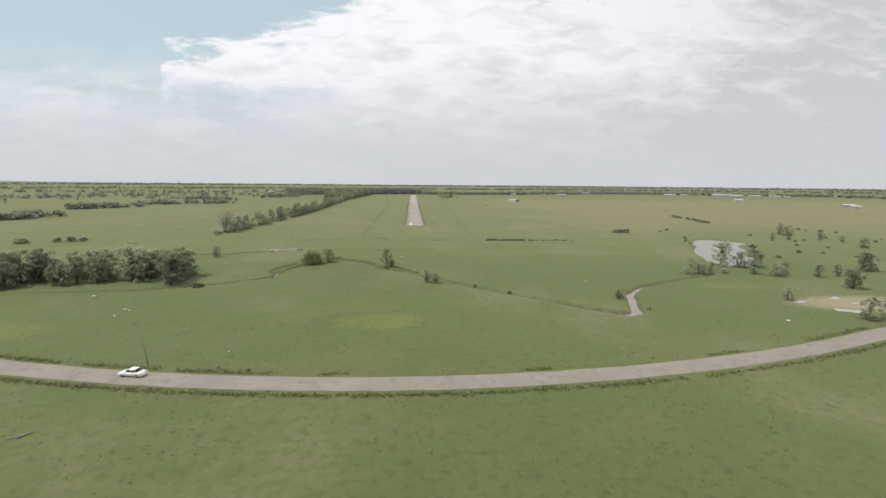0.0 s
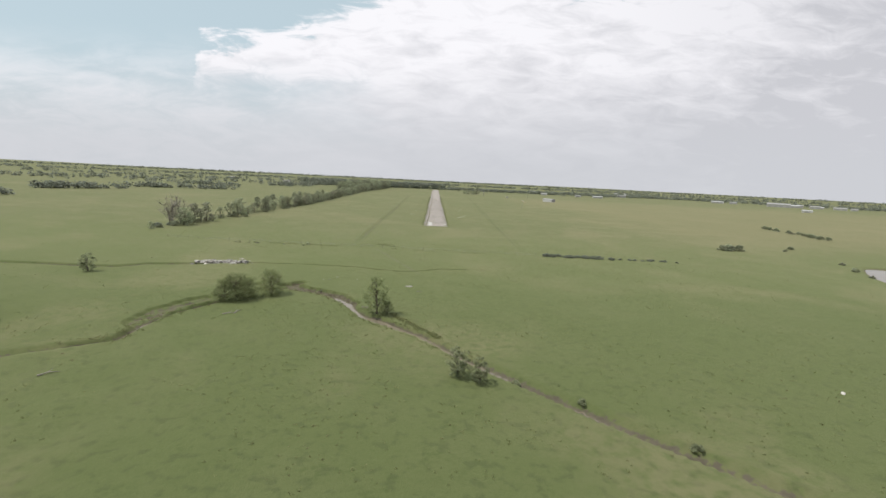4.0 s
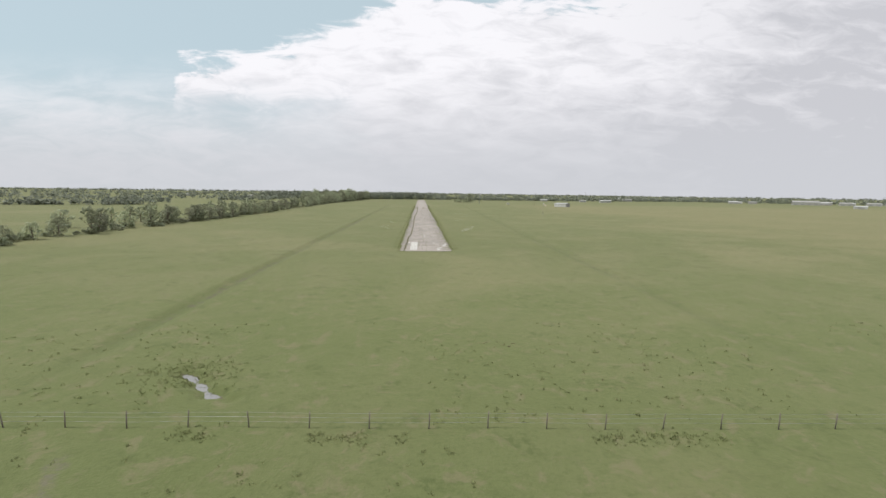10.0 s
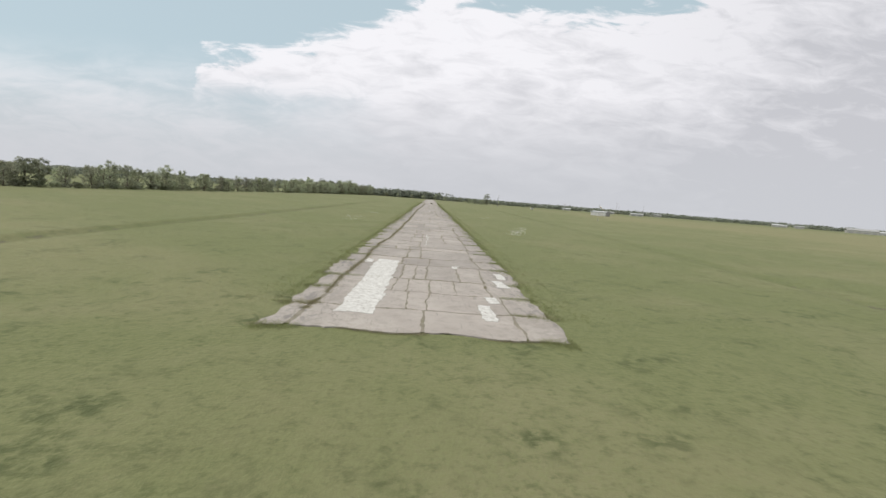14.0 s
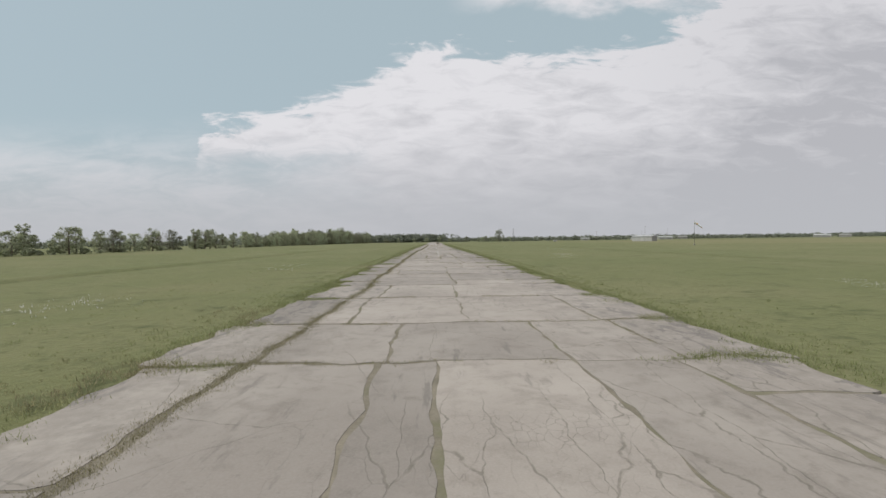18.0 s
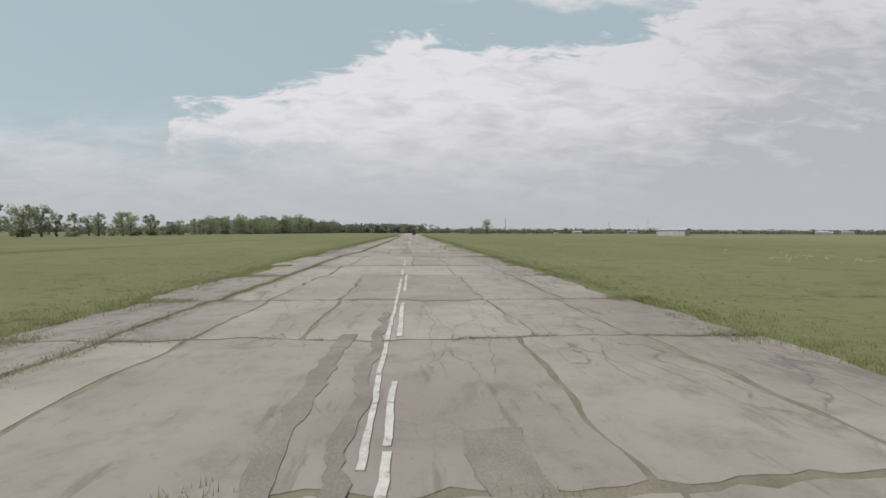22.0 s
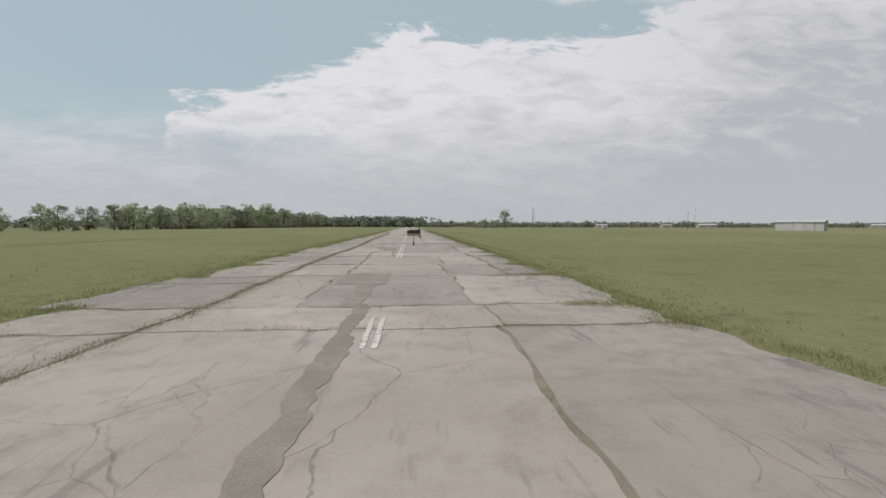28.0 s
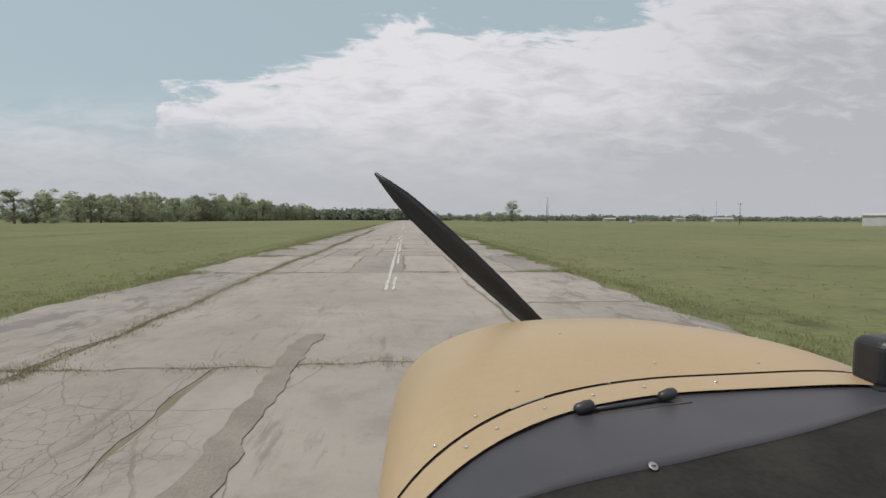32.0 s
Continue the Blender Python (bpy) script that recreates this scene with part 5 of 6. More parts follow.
# ---------- car ----------
def build_car(x, y, turn):
    root = empty("car", (x, y, 0.12), "white four-door sedan driving on the gravel road", "car", turn=turn)
    side = [(-2.3, 0.32), (-2.32, 0.62), (-2.2, 0.86), (-1.55, 0.93), (-0.85, 0.95), (0.9, 0.95), (1.6, 0.88), (2.2, 0.74), (2.3, 0.52), (2.28, 0.30), (1.75, 0.26), (-1.75, 0.26)]
    def slab_of(profile, half, inset, name, mat):
        bm = bmesh.new()
        rings = []
        for s in (-1, 1):
            rings.append([bm.verts.new((px, s * (half - inset * max(0, (pz - 0.9))), pz)) for px, pz in profile])
        bm.faces.new(rings[0])
        bm.faces.new(rings[1][::-1])
        n = len(profile)
        for i in range(n):
            bm.faces.new((rings[0][i], rings[1][i], rings[1][(i + 1) % n], rings[0][(i + 1) % n]))
        bmesh.ops.recalc_face_normals(bm, faces=bm.faces)
        bmesh.ops.bevel(bm, geom=bm.edges[:], offset=0.035, segments=2, affect="EDGES")
        return from_bm(name, bm, mat, True)
    part("body", slab_of(side, 0.87, 0, "body", CAR_WHITE), root)
    part("cabin", slab_of([(-1.45, 0.9), (-0.95, 1.36), (0.35, 1.40), (1.05, 0.92)], 0.80, 0.35, "cabin", GLASS_DARK), root, "dark windows of the cabin")
    part("roof", box("roof", (1.35, 1.28, 0.05), CAR_WHITE, (-0.30, 0, 1.40), 0.02), root)
    for px, lean in ((-0.25, 0), (-1.2, 0.5), (0.72, -0.55)):
        for s in (-1, 1):
            part("pillar", box("pillar", (0.07, 0.03, 0.50), CAR_WHITE, (0, 0, 0), 0.01), root, at=pose(px, s * 0.735, 1.14, s * 14, math.degrees(lean), 0))
    for px in (-1.38, 1.38):
        for s in (-1, 1):
            w = part("wheel", tube_mesh("wheel", [(0, -0.1, 0), (0, 0.1, 0)], [0.31, 0.31], RUBBER, 20), root, at=pose(px, s * 0.80, 0.30))
            part("rim", tube_mesh("rim", [(0, s * 0.08, 0), (0, s * 0.115, 0)], [0.19, 0.17], CHROME, 14), w)
    for s in (-1, 1):
        part("headlight", box("headlight", (0.06, 0.36, 0.12), CHROME, (2.27, s * 0.62, 0.62)), root)
        part("tail_light", box("tail_light", (0.06, 0.36, 0.13), LAMP_RED, (-2.29, s * 0.62, 0.70)), root, "red tail light")
        part("mirror", box("mirror", (0.12, 0.14, 0.10), CAR_WHITE, (0.75, s * 0.94, 0.98)), root)
    for px in (2.3, -2.32):
        part("bumper", box("bumper", (0.12, 1.66, 0.16), CAR_WHITE, (px, 0, 0.40), 0.04), root)


build_car(-52.8, float(road_y(-52.8)) + 0.6, 170)


# ---------- aircraft nose, standing where the landing run ends ----------
def build_nose():
    root = empty("aircraft_nose", (0.540, 315.0, -0.056), "ochre yellow engine cowling and black glareshield of a light aircraft", "aircraft", turn=-0.6)
    eye = 2.15

    def seam_s(x):
        k = 1 - min(1.0, max(0.0, (x + 0.1) / 0.8))
        return 0.74 + 0.34 * (1 - k * k)

    def rear_z(x):
        q = min(1.0, max(0.0, (0.45 - x) / 0.545))
        r = min(1.0, max(0.0, (x - 0.95) / 0.45))
        return -0.388 + 0.022 * (x - 0.4) - 0.26 * (1 - (1 - q ** 3) ** (1 / 3)) - 0.30 * (1 - (1 - r ** 3) ** (1 / 3))

    def front_z(x):
        q = min(1.0, abs((x - 0.62) / 0.70))
        return -0.335 - 0.36 * (1 - (1 - q ** 2.6) ** (1 / 2.6))

    N, M = 48, 22

    def lateral(i, lo, hi):
        a = -math.cos(math.pi * i / N)
        return lo + (hi - lo) * (a + 1) / 2

    def cowl(r, back=0.0, lift=0.0):
        """One section; r = 0 at the rear edge, 1 at the front."""
        ring = []
        for i in range(N + 1):
            xr, xf = lateral(i, -0.093, 1.398), lateral(i, -0.078, 1.318)
            zr, zf = rear_z(xr), front_z(xf)
            s = seam_s(xr) * (1 - r) + 1.52 * r - back
            k = r * r * (3 - 2 * r) * 0.35 + r * 0.65
            ring.append((xr * (1 - k) + xf * k, s, eye + lift + zr * (1 - k) + zf * k + 0.03 * math.sin(math.pi * r)))
        return ring

    def sheet(sections, name, mat, close_down=False):
        verts, faces = [], []
        for ring in sections:
            if close_down:
                a, b = ring[0], ring[-1]
                ring = [(a[0] + 0.05, a[1], eye - 1.02), (a[0] - 0.01, a[1], eye - 0.86)] + ring + [(b[0] + 0.01, b[1], eye - 0.86), (b[0] - 0.05, b[1], eye - 1.02)]
            verts += ring
        n = len(verts) // len(sections)
        for j in range(len(sections) - 1):
            for i in range(n - 1):
                faces.append((j * n + i, j * n + i + 1, (j + 1) * n + i + 1, (j + 1) * n + i))
            if close_down:
                faces.append((j * n + n - 1, j * n, (j + 1) * n, (j + 1) * n + n - 1))
        return mesh(name, verts, faces, mat, True)

    rings = [cowl(0.012 + 0.988 * j / M) for j in range(M + 1)]
    nose = []
    for j in range(1, 9):
        a = j / 8 * math.pi / 2
        nose.append([(0.62 + (x - 0.62) * (0.30 + 0.70 * math.cos(a)), s + 0.26 * math.sin(a), eye - 0.62 + (z - eye + 0.62) * (0.35 + 0.65 * math.cos(a))) for x, s, z in rings[-1]])
    part("cowling", sheet(rings + nose, "cowling", OCHRE, True), root, "glossy ochre yellow engine cowling")
    part("seam", sheet([cowl(0.0, 0.004, -0.006), cowl(0.02, 0.0, -0.006)], "seam", SEAM), root, "dark joint between cowling and fuselage skin")
    part("skin", sheet([cowl(0, 0.085, -0.004), cowl(0, 0.04, 0.0), cowl(0, 0.004, 0.0)], "skin", OCHRE), root, "narrow strip of yellow fuselage skin")
    screw = tube_mesh("screw", [(0, 0, 0), (0, 0, 0.002), (0, 0, 0.0035)], [0.0045, 0.0042, 0.002], CHROME, 10)
    for i, (r, k) in enumerate(((0.10, 15), (0.10, 30), (0.14, 24), (0.06, 12), (0.05, 9), (0.6, 20), (0.75, 26), (0.8, 32), (0.5, 34))):
        p = cowl(r)[k]
        part("screw", screw, root, at=pose(*p))
    for k in (11, 13, 16, 19, 22, 26):
        p = cowl(0, 0.045)[k]
        part("screw", screw, root, at=pose(*p))

    def shield_z(x, s):
        return eye + rear_z(x) - 0.012 - 0.03 * max(0.0, 0.75 - s)

    def pad(lo, hi, name, mat, lift=0.0, drop_end=0.0, xs=(-0.085, 1.39)):
        """A sheet over the panel between two curves; s runs from lo(x) forward to hi(x)."""
        verts, faces = [], []
        n, m = 40, 12
        for j in range(m + 1):
            for i in range(n + 1):
                x = xs[0] + (xs[1] - xs[0]) * (i / n)
                s = lo(x) + (hi(x) - lo(x)) * j / m
                z = shield_z(x, s) + lift + 0.003 * wob2(x, s, 2, 7.0)
                if j == 0:
                    z -= drop_end
                verts.append((x, s, z))
        w = n + 1
        for j in range(m):
            for i in range(n):
                faces.append((j * w + i, j * w + i + 1, (j + 1) * w + i + 1, (j + 1) * w + i))
        for i in range(n + 1):
            x, s, z = verts[i]
            verts.append((x, s + 0.01, z - 0.05))
        o = (m + 1) * w
        for i in range(n):
            faces.append((i, o + i, o + i + 1, i + 1))
        return mesh(name, verts, faces, mat, True)

    joint = lambda x: min(0.655 + 0.10 * x + 0.115 * x * x, seam_s(x) - 0.09)
    edge = lambda x: seam_s(x) - 0.07
    part("glareshield", pad(joint, edge, "glareshield", VINYL), root, "grey-black vinyl glareshield top")
    part("panel_hood", pad(lambda x: joint(x) - 0.22, lambda x: joint(x) + 0.012, "panel_hood", VINYL_WORN, -0.005, 0.02), root, "worn matt black panel hood")
    part("panel_face", pad(lambda x: joint(x) - 0.26, lambda x: joint(x) - 0.20, "panel_face", BLACK_PLASTIC, -0.07, 0.05), root)

    def on_shield(u, v):
        """The point of the shield seen along a slope u to the side and v down."""
        s = 0.5
        while s < 1.2 and eye + v * s > shield_z(u * s, s):
            s += 0.002
        return Vector((u * s, s, shield_z(u * s, s)))

    a, b = on_shield(0.394, -0.435), on_shield(0.602, -0.410)
    clip = part("vent_lever", tube_mesh("vent_lever", [a + Vector((0, 0, 0.006)), b + Vector((0, 0, 0.006))], [0.005, 0.005], BLACK_PLASTIC, 8), root, "black rod between two knobs")
    for p in (a, b):
        part("knob", tube_mesh("knob", [p + Vector((-0.022, -0.004, 0.008)), p + Vector((-0.016, -0.003, 0.012)), p + Vector((0.006, 0.002, 0.016)), p + Vector((0.018, 0.004, 0.019)), p + Vector((0.023, 0.005, 0.019))], [0.007, 0.012, 0.0135, 0.011, 0.005], BLACK_PLASTIC, 14), clip)
    part("slot", tube_mesh("slot", [a + Vector((0.015, -0.012, 0.001)), b + Vector((0.05, -0.014, 0.001))], [0.002, 0.002], SEAM, 6), root)
    p = on_shield(0.565, -0.565)
    head = part("cross_screw", tube_mesh("cross_screw", [p, p + Vector((0, -0.0006, 0.0012)), p + Vector((0, -0.001, 0.002))], [0.0085, 0.0082, 0.006], STEEL, 18), root, "steel cross-head screw")
    part("recess", box("recess", (0.009, 0.002, 0.001), BLACK_PLASTIC, p + Vector((0, -0.001, 0.0021)), 0), head)
    part("recess", box("recess", (0.002, 0.009, 0.001), BLACK_PLASTIC, p + Vector((0, -0.001, 0.0023)), 0), head)
    c = on_shield(1.13, -0.385)
    comp = part("compass_housing", box("compass_housing", (0.15, 0.10, 0.13), BLACK_PLASTIC, c + Vector((0.06, 0.0, 0.06)), 0.03, 5), root, "rounded black instrument housing on the glareshield")
    part("bracket", box("bracket", (0.10, 0.08, 0.012), BLACK_PLASTIC, c + Vector((0.02, -0.01, 0.004)), 0.004), comp)
    # firewall, propeller and nose gear
    part("fuselage_skin", box("fuselage_skin", (1.40, 0.62, 0.52), OCHRE, (0.655, 0.74, eye - 0.79), 0.10, 4), root, "yellow lower fuselage skin")
    part("instrument_panel", box("instrument_panel", (1.26, 0.03, 0.30), BLACK_PLASTIC, (0.655, 0.425, eye - 0.66), 0.02), root, "black instrument panel")
    hub = part("spinner", tube_mesh("spinner", [(0.62, 1.74, eye - 0.58), (0.62, 1.82, eye - 0.58), (0.62, 1.90, eye - 0.58), (0.62, 1.96, eye - 0.58)], [0.15, 0.14, 0.09, 0.01], CHROME, 20), root, "polished metal spinner")
    for turn in (223, 43):
        verts, faces = [], []
        for i in range(15):
            q = i / 14
            chord = (0.028 + 0.026 * math.sin(math.pi * min(1, 0.12 + q * 0.86))) * (1 - max(0.0, q - 0.8) ** 2 * 20)
            tw = radians(48 - 32 * q)
            for o, t in ((-1, 0), (-0.4, 0.014), (0.4, 0.012), (1, 0), (0.4, -0.006), (-0.4, -0.006)):
                verts.append((0.10 + 1.06 * q, math.sin(tw) * chord * o + math.cos(tw) * t, math.cos(tw) * chord * o - math.sin(tw) * t))
        for i in range(14):
            for k in range(6):
                faces.append((i * 6 + k, i * 6 + (k + 1) % 6, (i + 1) * 6 + (k + 1) % 6, (i + 1) * 6 + k))
        faces.append(tuple(range(14 * 6, 15 * 6)))
        part("propeller_blade", mesh("propeller_blade", verts, faces, BLACK_PLASTIC, True), root, "dark propeller blade", at=pose(0.69, 1.83, eye - 0.58, 0, turn, 0))
    part("nose_leg", tube_mesh("nose_leg", [(0.62, 1.30, eye - 0.95), (0.62, 1.34, 0.55), (0.62, 1.36, 0.22)], [0.045, 0.04, 0.03], STEEL, 10), root)
    wheel = part("nose_wheel", tube_mesh("nose_wheel", [(0.55, 1.36, 0.245), (0.57, 1.36, 0.245), (0.67, 1.36, 0.245), (0.69, 1.36, 0.245)], [0.15, 0.20, 0.20, 0.15], RUBBER, 22), root)
    part("rim", tube_mesh("rim", [(0.54, 1.36, 0.245), (0.70, 1.36, 0.245)], [0.08, 0.08], STEEL, 14), wheel)


build_nose()


# ---------- grass along the runway ----------
def blades_of(name, p, blades, tall, wide, mat, label, rng):
    """Many thin bent blades round each root."""
    c = np.repeat(p, blades, 0)
    a = rng.uniform(0, 6.283, len(c))
    h = c[:, 2] * rng.uniform(*tall, len(c))
    lean = h * rng.uniform(0.3, 1.5, len(c)) / np.maximum(1.0, c[:, 2] * 0.8)
    root = np.stack([c[:, 0] + rng.normal(0, 0.09, len(c)) * c[:, 2], c[:, 1] + rng.normal(0, 0.09, len(c)) * c[:, 2], np.full(len(c), -0.01)], 1)
    side = np.stack([-np.sin(a), np.cos(a), np.zeros(len(c))], 1) * (wide + 0.03 * h)[:, None]
    tip = root + np.stack([np.cos(a) * lean, np.sin(a) * lean, h + 0.03], 1)
    tri = np.stack([root - side, root + side, tip], 1).reshape(-1, 3)
    ob = new(name, big_mesh(name, tri, 3, mat))
    tagged(ob, label, "grass", kind="stuff")


def edge_of(s, y):
    return np.interp(y, *(SIDE_LEFT if s < 0 else SIDE_RIGHT))


def grass_tufts():
    rng = np.random.default_rng(31)
    pts = []
    for s in (-1, 1):
        for lo, hi, n in ((-0.8, 0.7, 20000), (0.5, 2.4, 7000), (2.2, 12, 4000)):
            y = rng.uniform(4, 470, n)
            o = rng.uniform(lo, hi, n)
            x = edge_of(s, y) + s * o
            keep = np.array([wob2(a, b, 21, 0.5) + 0.5 * wob2(a, b, 22, 2.0) for a, b in zip(x, y)]) > np.where(o < 0.1, 0.10 - 0.6 * np.minimum(o, 0.1), -0.6)
            pts.append(np.stack([x, y, rng.uniform(0.5, 1.2, n) * np.where(np.abs(o) < 1.0, 1.3, 0.8)], 1)[keep])
    verge, pts = np.concatenate(pts), []
    # grass creeping in from the edges along the joints
    for s in (-1, 1):
        n = 26000
        j = rng.choice(JOINTS[:72], n)
        o = np.abs(rng.normal(0, 1.5, n))
        x = edge_of(s, j) - s * o
        reach = np.array([wob(b, 60 + s, 1.0) for b in j])
        keep = o < 0.9 + 4.5 * np.maximum(0, reach)
        y = np.array([joint_y(b, a) for a, b in zip(x, j)]) + rng.normal(0, 1, n) * np.clip(0.42 - 0.12 * o, 0.1, 0.4)
        verge = np.concatenate([verge, np.stack([x, y, rng.uniform(0.6, 1.3, n)], 1)[keep]])
    # sprigs in the joints between slabs
    n = 56000
    j = rng.choice(JOINTS[:66], n)
    x = rng.uniform(-7.8, 7.4, n)
    keep = np.array([wob2(a, b, 3, 0.35) + 0.5 * wob2(a, b, 4, 1.4) for a, b in zip(x, j)]) > -0.02 + 0.012 * x
    y = np.array([joint_y(b, a) for a, b in zip(x, j)])
    pts.append(np.stack([x, y + rng.normal(0, 0.075, n), rng.uniform(0.4, 1.15, n)], 1)[keep])
    n = 88000
    y = 3 + 397 * rng.uniform(0, 1, n) ** 1.25
    l = rng.choice(len(LANES), n, p=[0.03, 0.5, 0.06, 0.08, 0.05, 0.06, 0.07, 0.13, 0.02])
    patchy = np.array([wob2(float(a), b, 5, 0.12) + 0.5 * wob2(float(a), b, 6, 0.7) for a, b in zip(l, y)])
    keep = np.array([k > (-0.45 if a == GRASSY else 0.0) and (int(np.searchsorted(JOINTS, b)) - 1, int(a)) in USED for k, a, b in zip(patchy, l, y)])
    x = np.array([lane_x(int(a), b) for a, b in zip(l, y)])
    pts.append(np.stack([x + rng.normal(0, 1, n) * np.where(l == GRASSY, 0.15, 0.065), y, rng.uniform(0.4, 1.1, n) * np.where(l == GRASSY, 1.1, 0.8)], 1)[keep])
    # a few taller plants standing alone on the joints
    n = 90
    j = rng.choice(JOINTS[:66], n)
    x = rng.uniform(-7.6, 7.2, n)
    y = np.array([joint_y(b, a) for a, b in zip(x, j)]) + rng.normal(0, 0.1, n)
    pts.append(np.repeat(np.stack([x, y, rng.uniform(1.2, 1.9, n)], 1), 10, 0))
    blades_of("grass", verge, 8, (0.02, 0.085), 0.0065, BLADE, "rough green and straw-coloured grass along the runway", rng)
    blades_of("weeds", np.concatenate(pts), 9, (0.012, 0.062), 0.0056, WEED, "olive and brown weeds growing in the joints of the runway", rng)
    pts = []
    for ax, ay, bx, by, wide, n in ((18, 70, 25, 99, 0.9, 460), (18.6, 138, 24.6, 160, 0.9, 260), (-17, 78, -18.4, 99, 1.2, 110), (-17.5, 118, -18.5, 132, 1.0, 60), (33, 190, 36, 215, 3.0, 70), (28, 232, 30, 252, 3.0, 60)):
        q = rng.uniform(0, 1, n)
        bunch = np.array([wob2(k * 9, ax, 31, 1.0) for k in q]) > -0.12
        pts.append(np.stack([ax + (bx - ax) * q + rng.normal(0, wide, n), ay + (by - ay) * q + rng.normal(0, 1.2, n), rng.uniform(0.9, 1.7, n)], 1)[bunch])
    blades_of("wildflowers", np.concatenate(pts), 4, (0.03, 0.09), 0.009, SOCK_WHITE, "scattered pale wildflowers and bleached stalks in the grass", rng)


# ---------- runway ----------
JOINTS = [0, 4.2, 9, 13.5, 20.6, 25.2, 32, 34.9, 41.8, 47.9, 53, 55.4, 60.4, 63.1, 68.4, 74.7, 82.3, 87.3, 94.2, 100.5, 103.3, 109.8, 114.2, 120, 126.1, 128.7, 135.3, 142.6, 144.4, 151.5, 158.5, 164.8,
          170.2, 175.1, 182.8, 189.1, 199.4, 206.2, 210.5, 215.1, 219.5, 224, 228.9, 236, 242, 249, 256, 263, 268, 271.2, 278, 280.5, 287.6, 293, 299.5, 304, 312.6, 321.5, 332.4]
_rng = random.Random(77)
while JOINTS[-1] < 914:
    JOINTS.append(JOINTS[-1] + _rng.uniform(4.5, 8.5))
# cracks along the way: where each lies across the runway, how wide it gapes, and over which stretches it is open
LANES = [-7.65, -5.2, -3.7, -1.95, -0.8, 0.45, 2.6, 5.0, 7.45]
LANE_GAP = [0.03, 0.10, 0.035, 0.025, 0.02, 0.018, 0.02, 0.04, 0.03]
GRASSY = 1
OPEN_RUNS = {2: [(30, 36), (88, 98), (109, 117), (164, 197), (206, 211), (262, 272)],
             3: [(9, 38), (42, 61), (68, 88), (130, 159), (170, 184), (199, 216), (228, 243), (262, 272), (280, 322)],
             4: [(4, 20), (25, 61), (74, 83), (215, 224), (300, 313)],
             5: [(0, 26), (60, 69), (86, 121), (134, 166), (189, 200), (242, 264)],
             6: [(9, 21), (41, 56), (68, 88), (120, 200), (228, 250), (270, 300), (312, 333)],
             7: [(0, 95), (109, 121), (126, 200), (211, 230), (249, 272), (287, 322)]}
SIDE_LEFT = ((0, 185, 200, 300, 330, 915), (-7.6, -7.6, -8.2, -8.3, -7.9, -7.9))
SIDE_RIGHT = ((0, 180, 205, 290, 340, 915), (7.55, 7.55, 7.1, 6.95, 7.2, 7.3))
SWAY = ((0, 35, 50, 100, 150, 180, 200, 208, 235, 268, 310, 400, 915), (-5.9, -5.9, -5.25, -5.05, -5.3, -5.6, -5.6, -4.7, -4.9, -4.6, -4.5, -5.2, -5.2))
SHIFT = [[_rng.uniform(-0.3, 0.3) * (0.4 if i == GRASSY else 1.2 if i in (0, 8) else 1.0) for i in range(len(LANES))] for _ in JOINTS]


def joint_y(y, x):
    return y + 0.40 * wob(x, y, 0.35) + 0.16 * wob(x, y + 3, 1.9)


def is_open(i, y):
    """Whether crack i is open in the row of slabs at y."""
    if i in (0, GRASSY, len(LANES) - 1):
        return True
    if y > 332:
        return wob(y * 0.11, i + 70, 1.0) > -0.02
    return any(lo <= y <= hi for lo, hi in OPEN_RUNS[i])


def lane_x(i, y):
    row = max(0, min(len(JOINTS) - 1, int(np.searchsorted(JOINTS, y + 1e-6)) - 1))
    if i == 0:
        return float(np.interp(y, *SIDE_LEFT)) + SHIFT[row][i] + 0.45 * wob(y, i + 40, 0.13) + 0.30 * wob(y, i + 50, 0.9)
    if i == len(LANES) - 1:
        return float(np.interp(y, *SIDE_RIGHT)) + SHIFT[row][i] + 0.45 * wob(y, i + 40, 0.13) + 0.30 * wob(y, i + 50, 0.9)
    base = float(np.interp(y, *SWAY)) if i == GRASSY else LANES[i]
    return base + SHIFT[row][i] + 0.22 * wob(y, i + 20, 0.16) + 0.14 * wob(y, i + 30, 0.9)


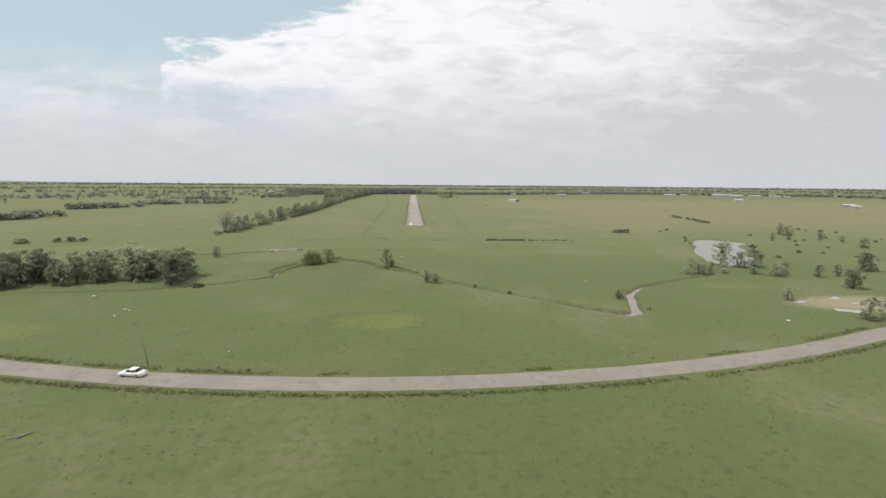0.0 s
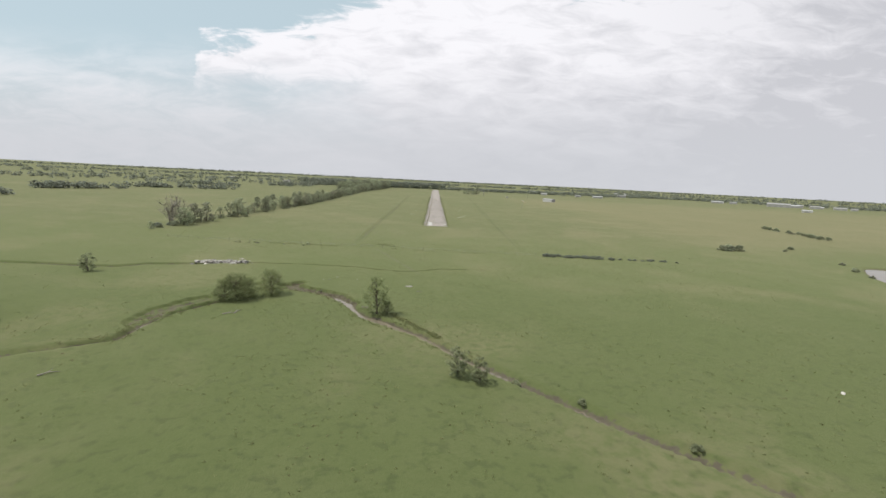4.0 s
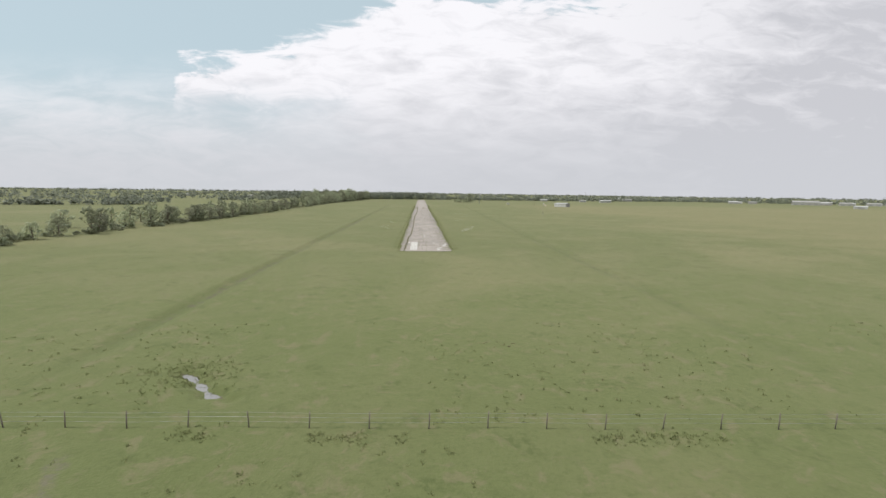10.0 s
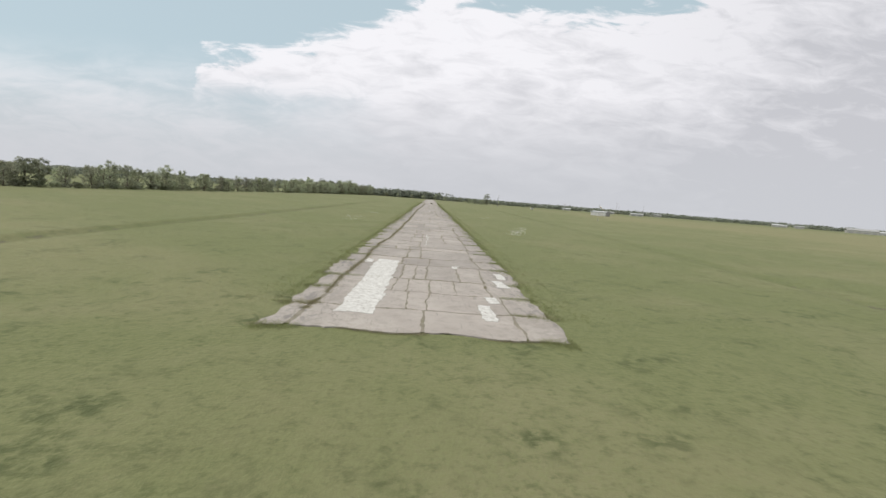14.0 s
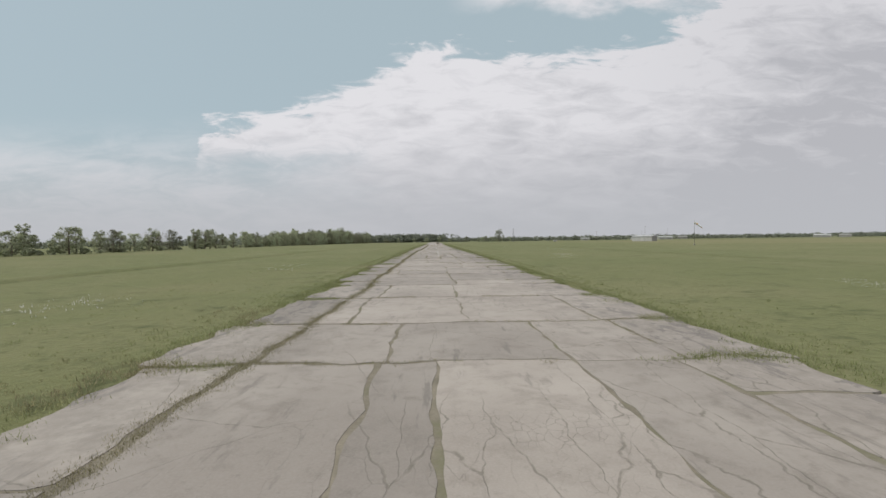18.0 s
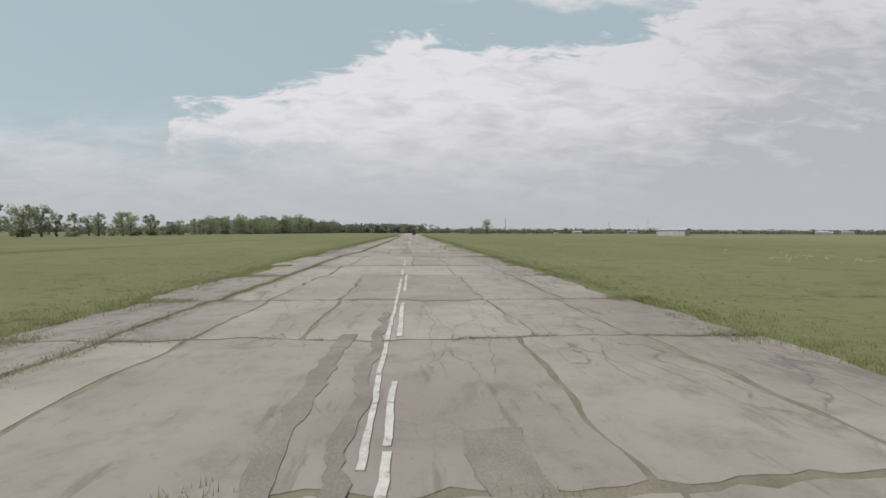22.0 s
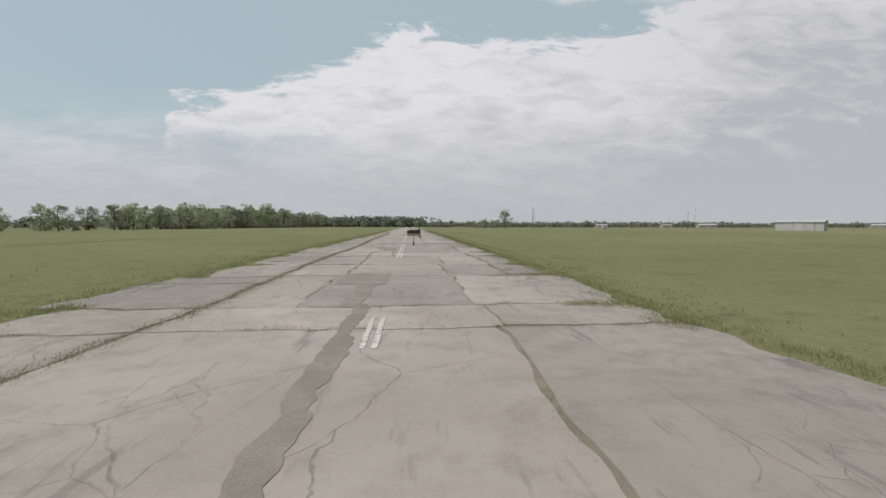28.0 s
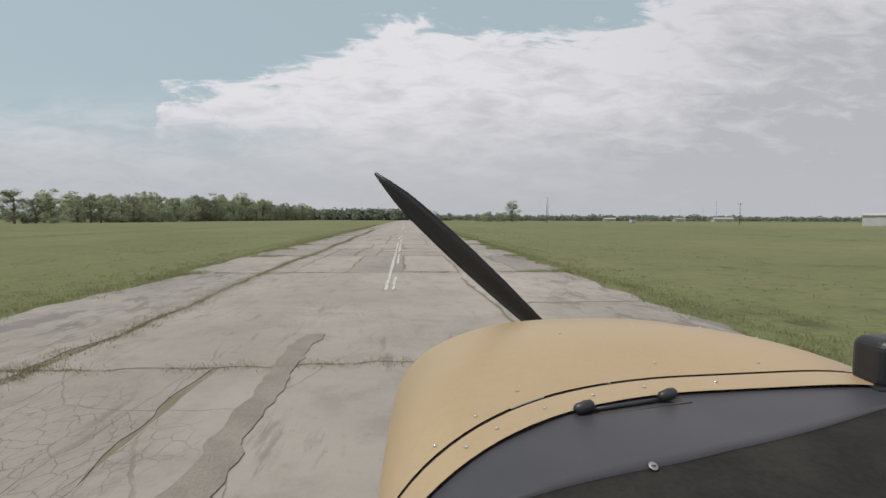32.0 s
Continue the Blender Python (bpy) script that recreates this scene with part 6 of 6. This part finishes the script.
def slab_shape(y0, y1, i, k, rng):
    """Outline of the slab between two joints and lanes i and k, drawn in from the cracks."""
    old = 1.3 if y0 < 58 else 1.0
    gap = (rng.uniform(0.010, 0.025) if rng.random() < 0.3 else rng.uniform(0.03, 0.075)) * (1.25 if old > 1 else 1.0)
    low, high = y0 + 1e-4, y1 - 1e-4
    pts = []
    xa, xb = lane_x(i, low), lane_x(k, low)
    n = max(3, int((xb - xa) / 0.24))
    for q in range(n):
        x = xa + (xb - xa) * q / n
        pts.append((x, joint_y(y0, x)))
    m = max(3, int((y1 - y0) / 0.26))
    for q in range(m):
        y = low + (high - low) * q / m
        x = lane_x(k, y)
        pts.append((x, y + (joint_y(y0, x) - y0) * (1 - q / m) + (joint_y(y1, x) - y1) * q / m))
    xa, xb = lane_x(i, high), lane_x(k, high)
    for q in range(n):
        x = xb + (xa - xb) * q / n
        pts.append((x, joint_y(y1, x)))
    for q in range(m):
        y = high + (low - high) * q / m
        x = lane_x(i, y)
        pts.append((x, y + (joint_y(y1, x) - y1) * (1 - q / m) + (joint_y(y0, x) - y0) * q / m))
    cx, cy = sum(p[0] for p in pts) / len(pts), sum(p[1] for p in pts) / len(pts)
    hx, hy = max(abs(p[0] - cx) for p in pts), max(abs(p[1] - cy) for p in pts)
    out = []
    for x, y in pts:
        g = gap * (0.5 + 1.6 * abs(wob2(x, y, 8, 2.3)) + 2.2 * max(0.0, wob2(x, y, 9, 0.23)))
        side = (x - cx) / hx
        g2 = 0.5 * g + max(LANE_GAP[k] if side > 0 else LANE_GAP[i], 0.02 * old) * (1.2 if old > 1 else 1.0 if y0 < 150 else 0.6) * (0.3 + 1.6 * abs(wob2(x, y, 11, 1.6)) + (1.6 if GRASSY in (i, k) else 0.7) * max(0.0, wob2(x, y, 12, 0.15)))
        g += 0.05 * max(0.0, wob2(x, y, 14, 3.1))
        g2 += 0.06 * max(0.0, wob2(x, y, 15, 2.7)) + 0.05 * wob2(x, y, 16, 1.1)
        out.append((x - g2 * max(-1, min(1, side * 1.3)), y - g * max(-1, min(1, (y - cy) / hy * 1.3))))
    return out, cx, cy


def slab_mesh(outline, cx, cy, rng):
    tx, ty, up = rng.uniform(-0.0012, 0.0012), rng.uniform(-0.0006, 0.0006), rng.uniform(0.024, 0.030)
    top = [(x, y, up + (x - cx) * tx + (y - cy) * ty) for x, y in outline]
    low = [(x + 0.02 * (x - cx) / 2, y + 0.02 * (y - cy) / 3, -0.05) for x, y in outline]
    n = len(outline)
    faces = [tuple(range(n))] + [(i, n + i, n + (i + 1) % n, (i + 1) % n) for i in range(n)]
    return top + low, faces


def flake(x0, x1, y0, y1, z, rng, ragged=0.12, step=0.16):
    """A thin ragged sheet, for paint and patches."""
    pts, seed = [], rng.uniform(0, 90)
    for (ax, ay), (bx, by) in (((x0, y0), (x1, y0)), ((x1, y0), (x1, y1)), ((x1, y1), (x0, y1)), ((x0, y1), (x0, y0))):
        n = max(2, int(math.hypot(bx - ax, by - ay) / step))
        for q in range(n):
            x, y = ax + (bx - ax) * q / n, ay + (by - ay) * q / n
            sway = 1.6 * ragged * wob2(x, y, seed, 0.8) + 0.9 * ragged * wob2(x, y, seed + 3, 3.5)
            pts.append((x + sway + rng.uniform(-0.25, 0.25) * ragged, y + sway + rng.uniform(-0.25, 0.25) * ragged))
    n = len(pts)
    verts = [(x, y, z) for x, y in pts] + [(x, y, z - 0.03) for x, y in pts]
    return verts, [tuple(range(n))] + [(i, n + i, n + (i + 1) % n, (i + 1) % n) for i in range(n)]


USED = set()


def build_runway():
    root = empty("runway", (0, 0, 0), "old cracked concrete runway with weeds in its joints", "runway", kind="structure")
    ys = np.linspace(0.3, 914.5, 120)
    bed = [(float(np.interp(y, *side)) + inset, float(y), 0.017) for y in ys for side, inset in ((SIDE_LEFT, 0.5), (SIDE_RIGHT, -0.5))]
    base = mesh("joint_bed", bed, [(2 * i, 2 * i + 1, 2 * i + 3, 2 * i + 2) for i in range(len(ys) - 1)], SOIL)
    part("joint_bed", base, root, "dark soil and weeds in the joints")
    rng = random.Random(12)
    made, rest_v, rest_f = 0, [], []
    for row in range(len(JOINTS) - 1):
        i = 0
        while i < len(LANES) - 1:
            k = i + 1
            while k < len(LANES) - 1 and not is_open(k, (JOINTS[row] + JOINTS[row + 1]) / 2):
                k += 1
            USED.update(((row, i), (row, k)))
            cuts = [JOINTS[row], JOINTS[row + 1]]
            if cuts[1] - cuts[0] > 5.5 and rng.random() < 0.22:
                cuts.insert(1, cuts[0] + (cuts[1] - cuts[0]) * rng.uniform(0.3, 0.7))
            for a, b in zip(cuts, cuts[1:]):
                v, f = slab_mesh(*slab_shape(a, b, i, k, rng), rng)
                if made < 298 and b > 14:
                    part("slab", mesh("slab", v, f, SLAB), root)
                    made += 1
                else:
                    rest_f += [tuple(q + len(rest_v) for q in face) for face in f]
                    rest_v += v
            i = k
    tagged(part("far_slabs", mesh("far_slabs", rest_v, rest_f, SLAB), root, "remaining cracked slabs towards the far end"), kind="stuff")

    def lay(name, x0, x1, y0, y1, mat, label, z=0.0445, ragged=0.1):
        part(name, mesh(name, *flake(x0, x1, y0, y1, z, rng, ragged), mat), root, label)

    for x0, x1, y0, y1 in ((-4.5, -2.4, 2.9, 22.6), (-5.5, -4.85, 20.3, 22.4), (3.5, 4.3, 2.9, 6.4), (4.2, 4.9, 7.0, 8.8), (5.6, 6.5, 12.4, 15.0), (6.2, 7.0, 16.0, 18.6), (2.6, 3.2, 20.0, 21.2)):
        lay("threshold_mark", x0, x1, y0, y1, PAINT, "flaking white threshold marking", ragged=0.12)
    paint_runs = [(38, 54, 0.7), (157, 194, 0.75), (225.5, 257, 0.85), (276.5, 279, 0.9), (298, 318, 0.85), (328, 371, 0.7), (400, 436, 0.7), (461, 497, 0.7), (522, 558, 0.7), (583, 619, 0.7)]
    for y0, y1, k in paint_runs:
        for x, some in ((-0.03, 1.0), (0.19, 0.55 if y0 < 260 else 0.95)):
            y = y0
            while y < y1:
                l = rng.uniform(1.2, 5.0)
                if rng.random() < min(0.95, k * 1.2) * some:
                    w = rng.uniform(0.034, 0.054) * (1.0 if y0 < 260 else 1.2)
                    lay("centre_line", x - w, x + w, y, min(y1, y + l * 0.97), PAINT, "worn white centre line", 0.0435, 0.02)
                y += l
    for i, (x0, x1, y0, y1) in enumerate(((-1.0, -0.74, 161.5, 170.5), (-0.34, -0.12, 163, 173), (-0.6, 0.4, 203.5, 210), (-0.5, 0.2, 210, 216), (-0.35, 0.05, 216, 225), (-1.0, -0.2, 225.6, 230.5), (-1.05, -0.05, 233.6, 239.4),
                           (-1.5, -0.5, 266.6, 268.4), (-1.1, -0.4, 268.2, 271), (-0.7, -0.3, 271, 281), (-1.0, -0.45, 280.4, 285), (-1.9, -0.05, 284.8, 288.5), (-1.55, -0.5, 306.5, 310.6), (-2.2, -1.3, 310.4, 313.2), (-1.3, -0.95, 317.5, 323), (0.9, 1.5, 152, 166))):
        lay("patch", x0, x1, y0, y1, PATCH, "rough darker asphalt repair", 0.0375 + 0.001 * (i % 3), 0.10)


build_runway()
grass_tufts()
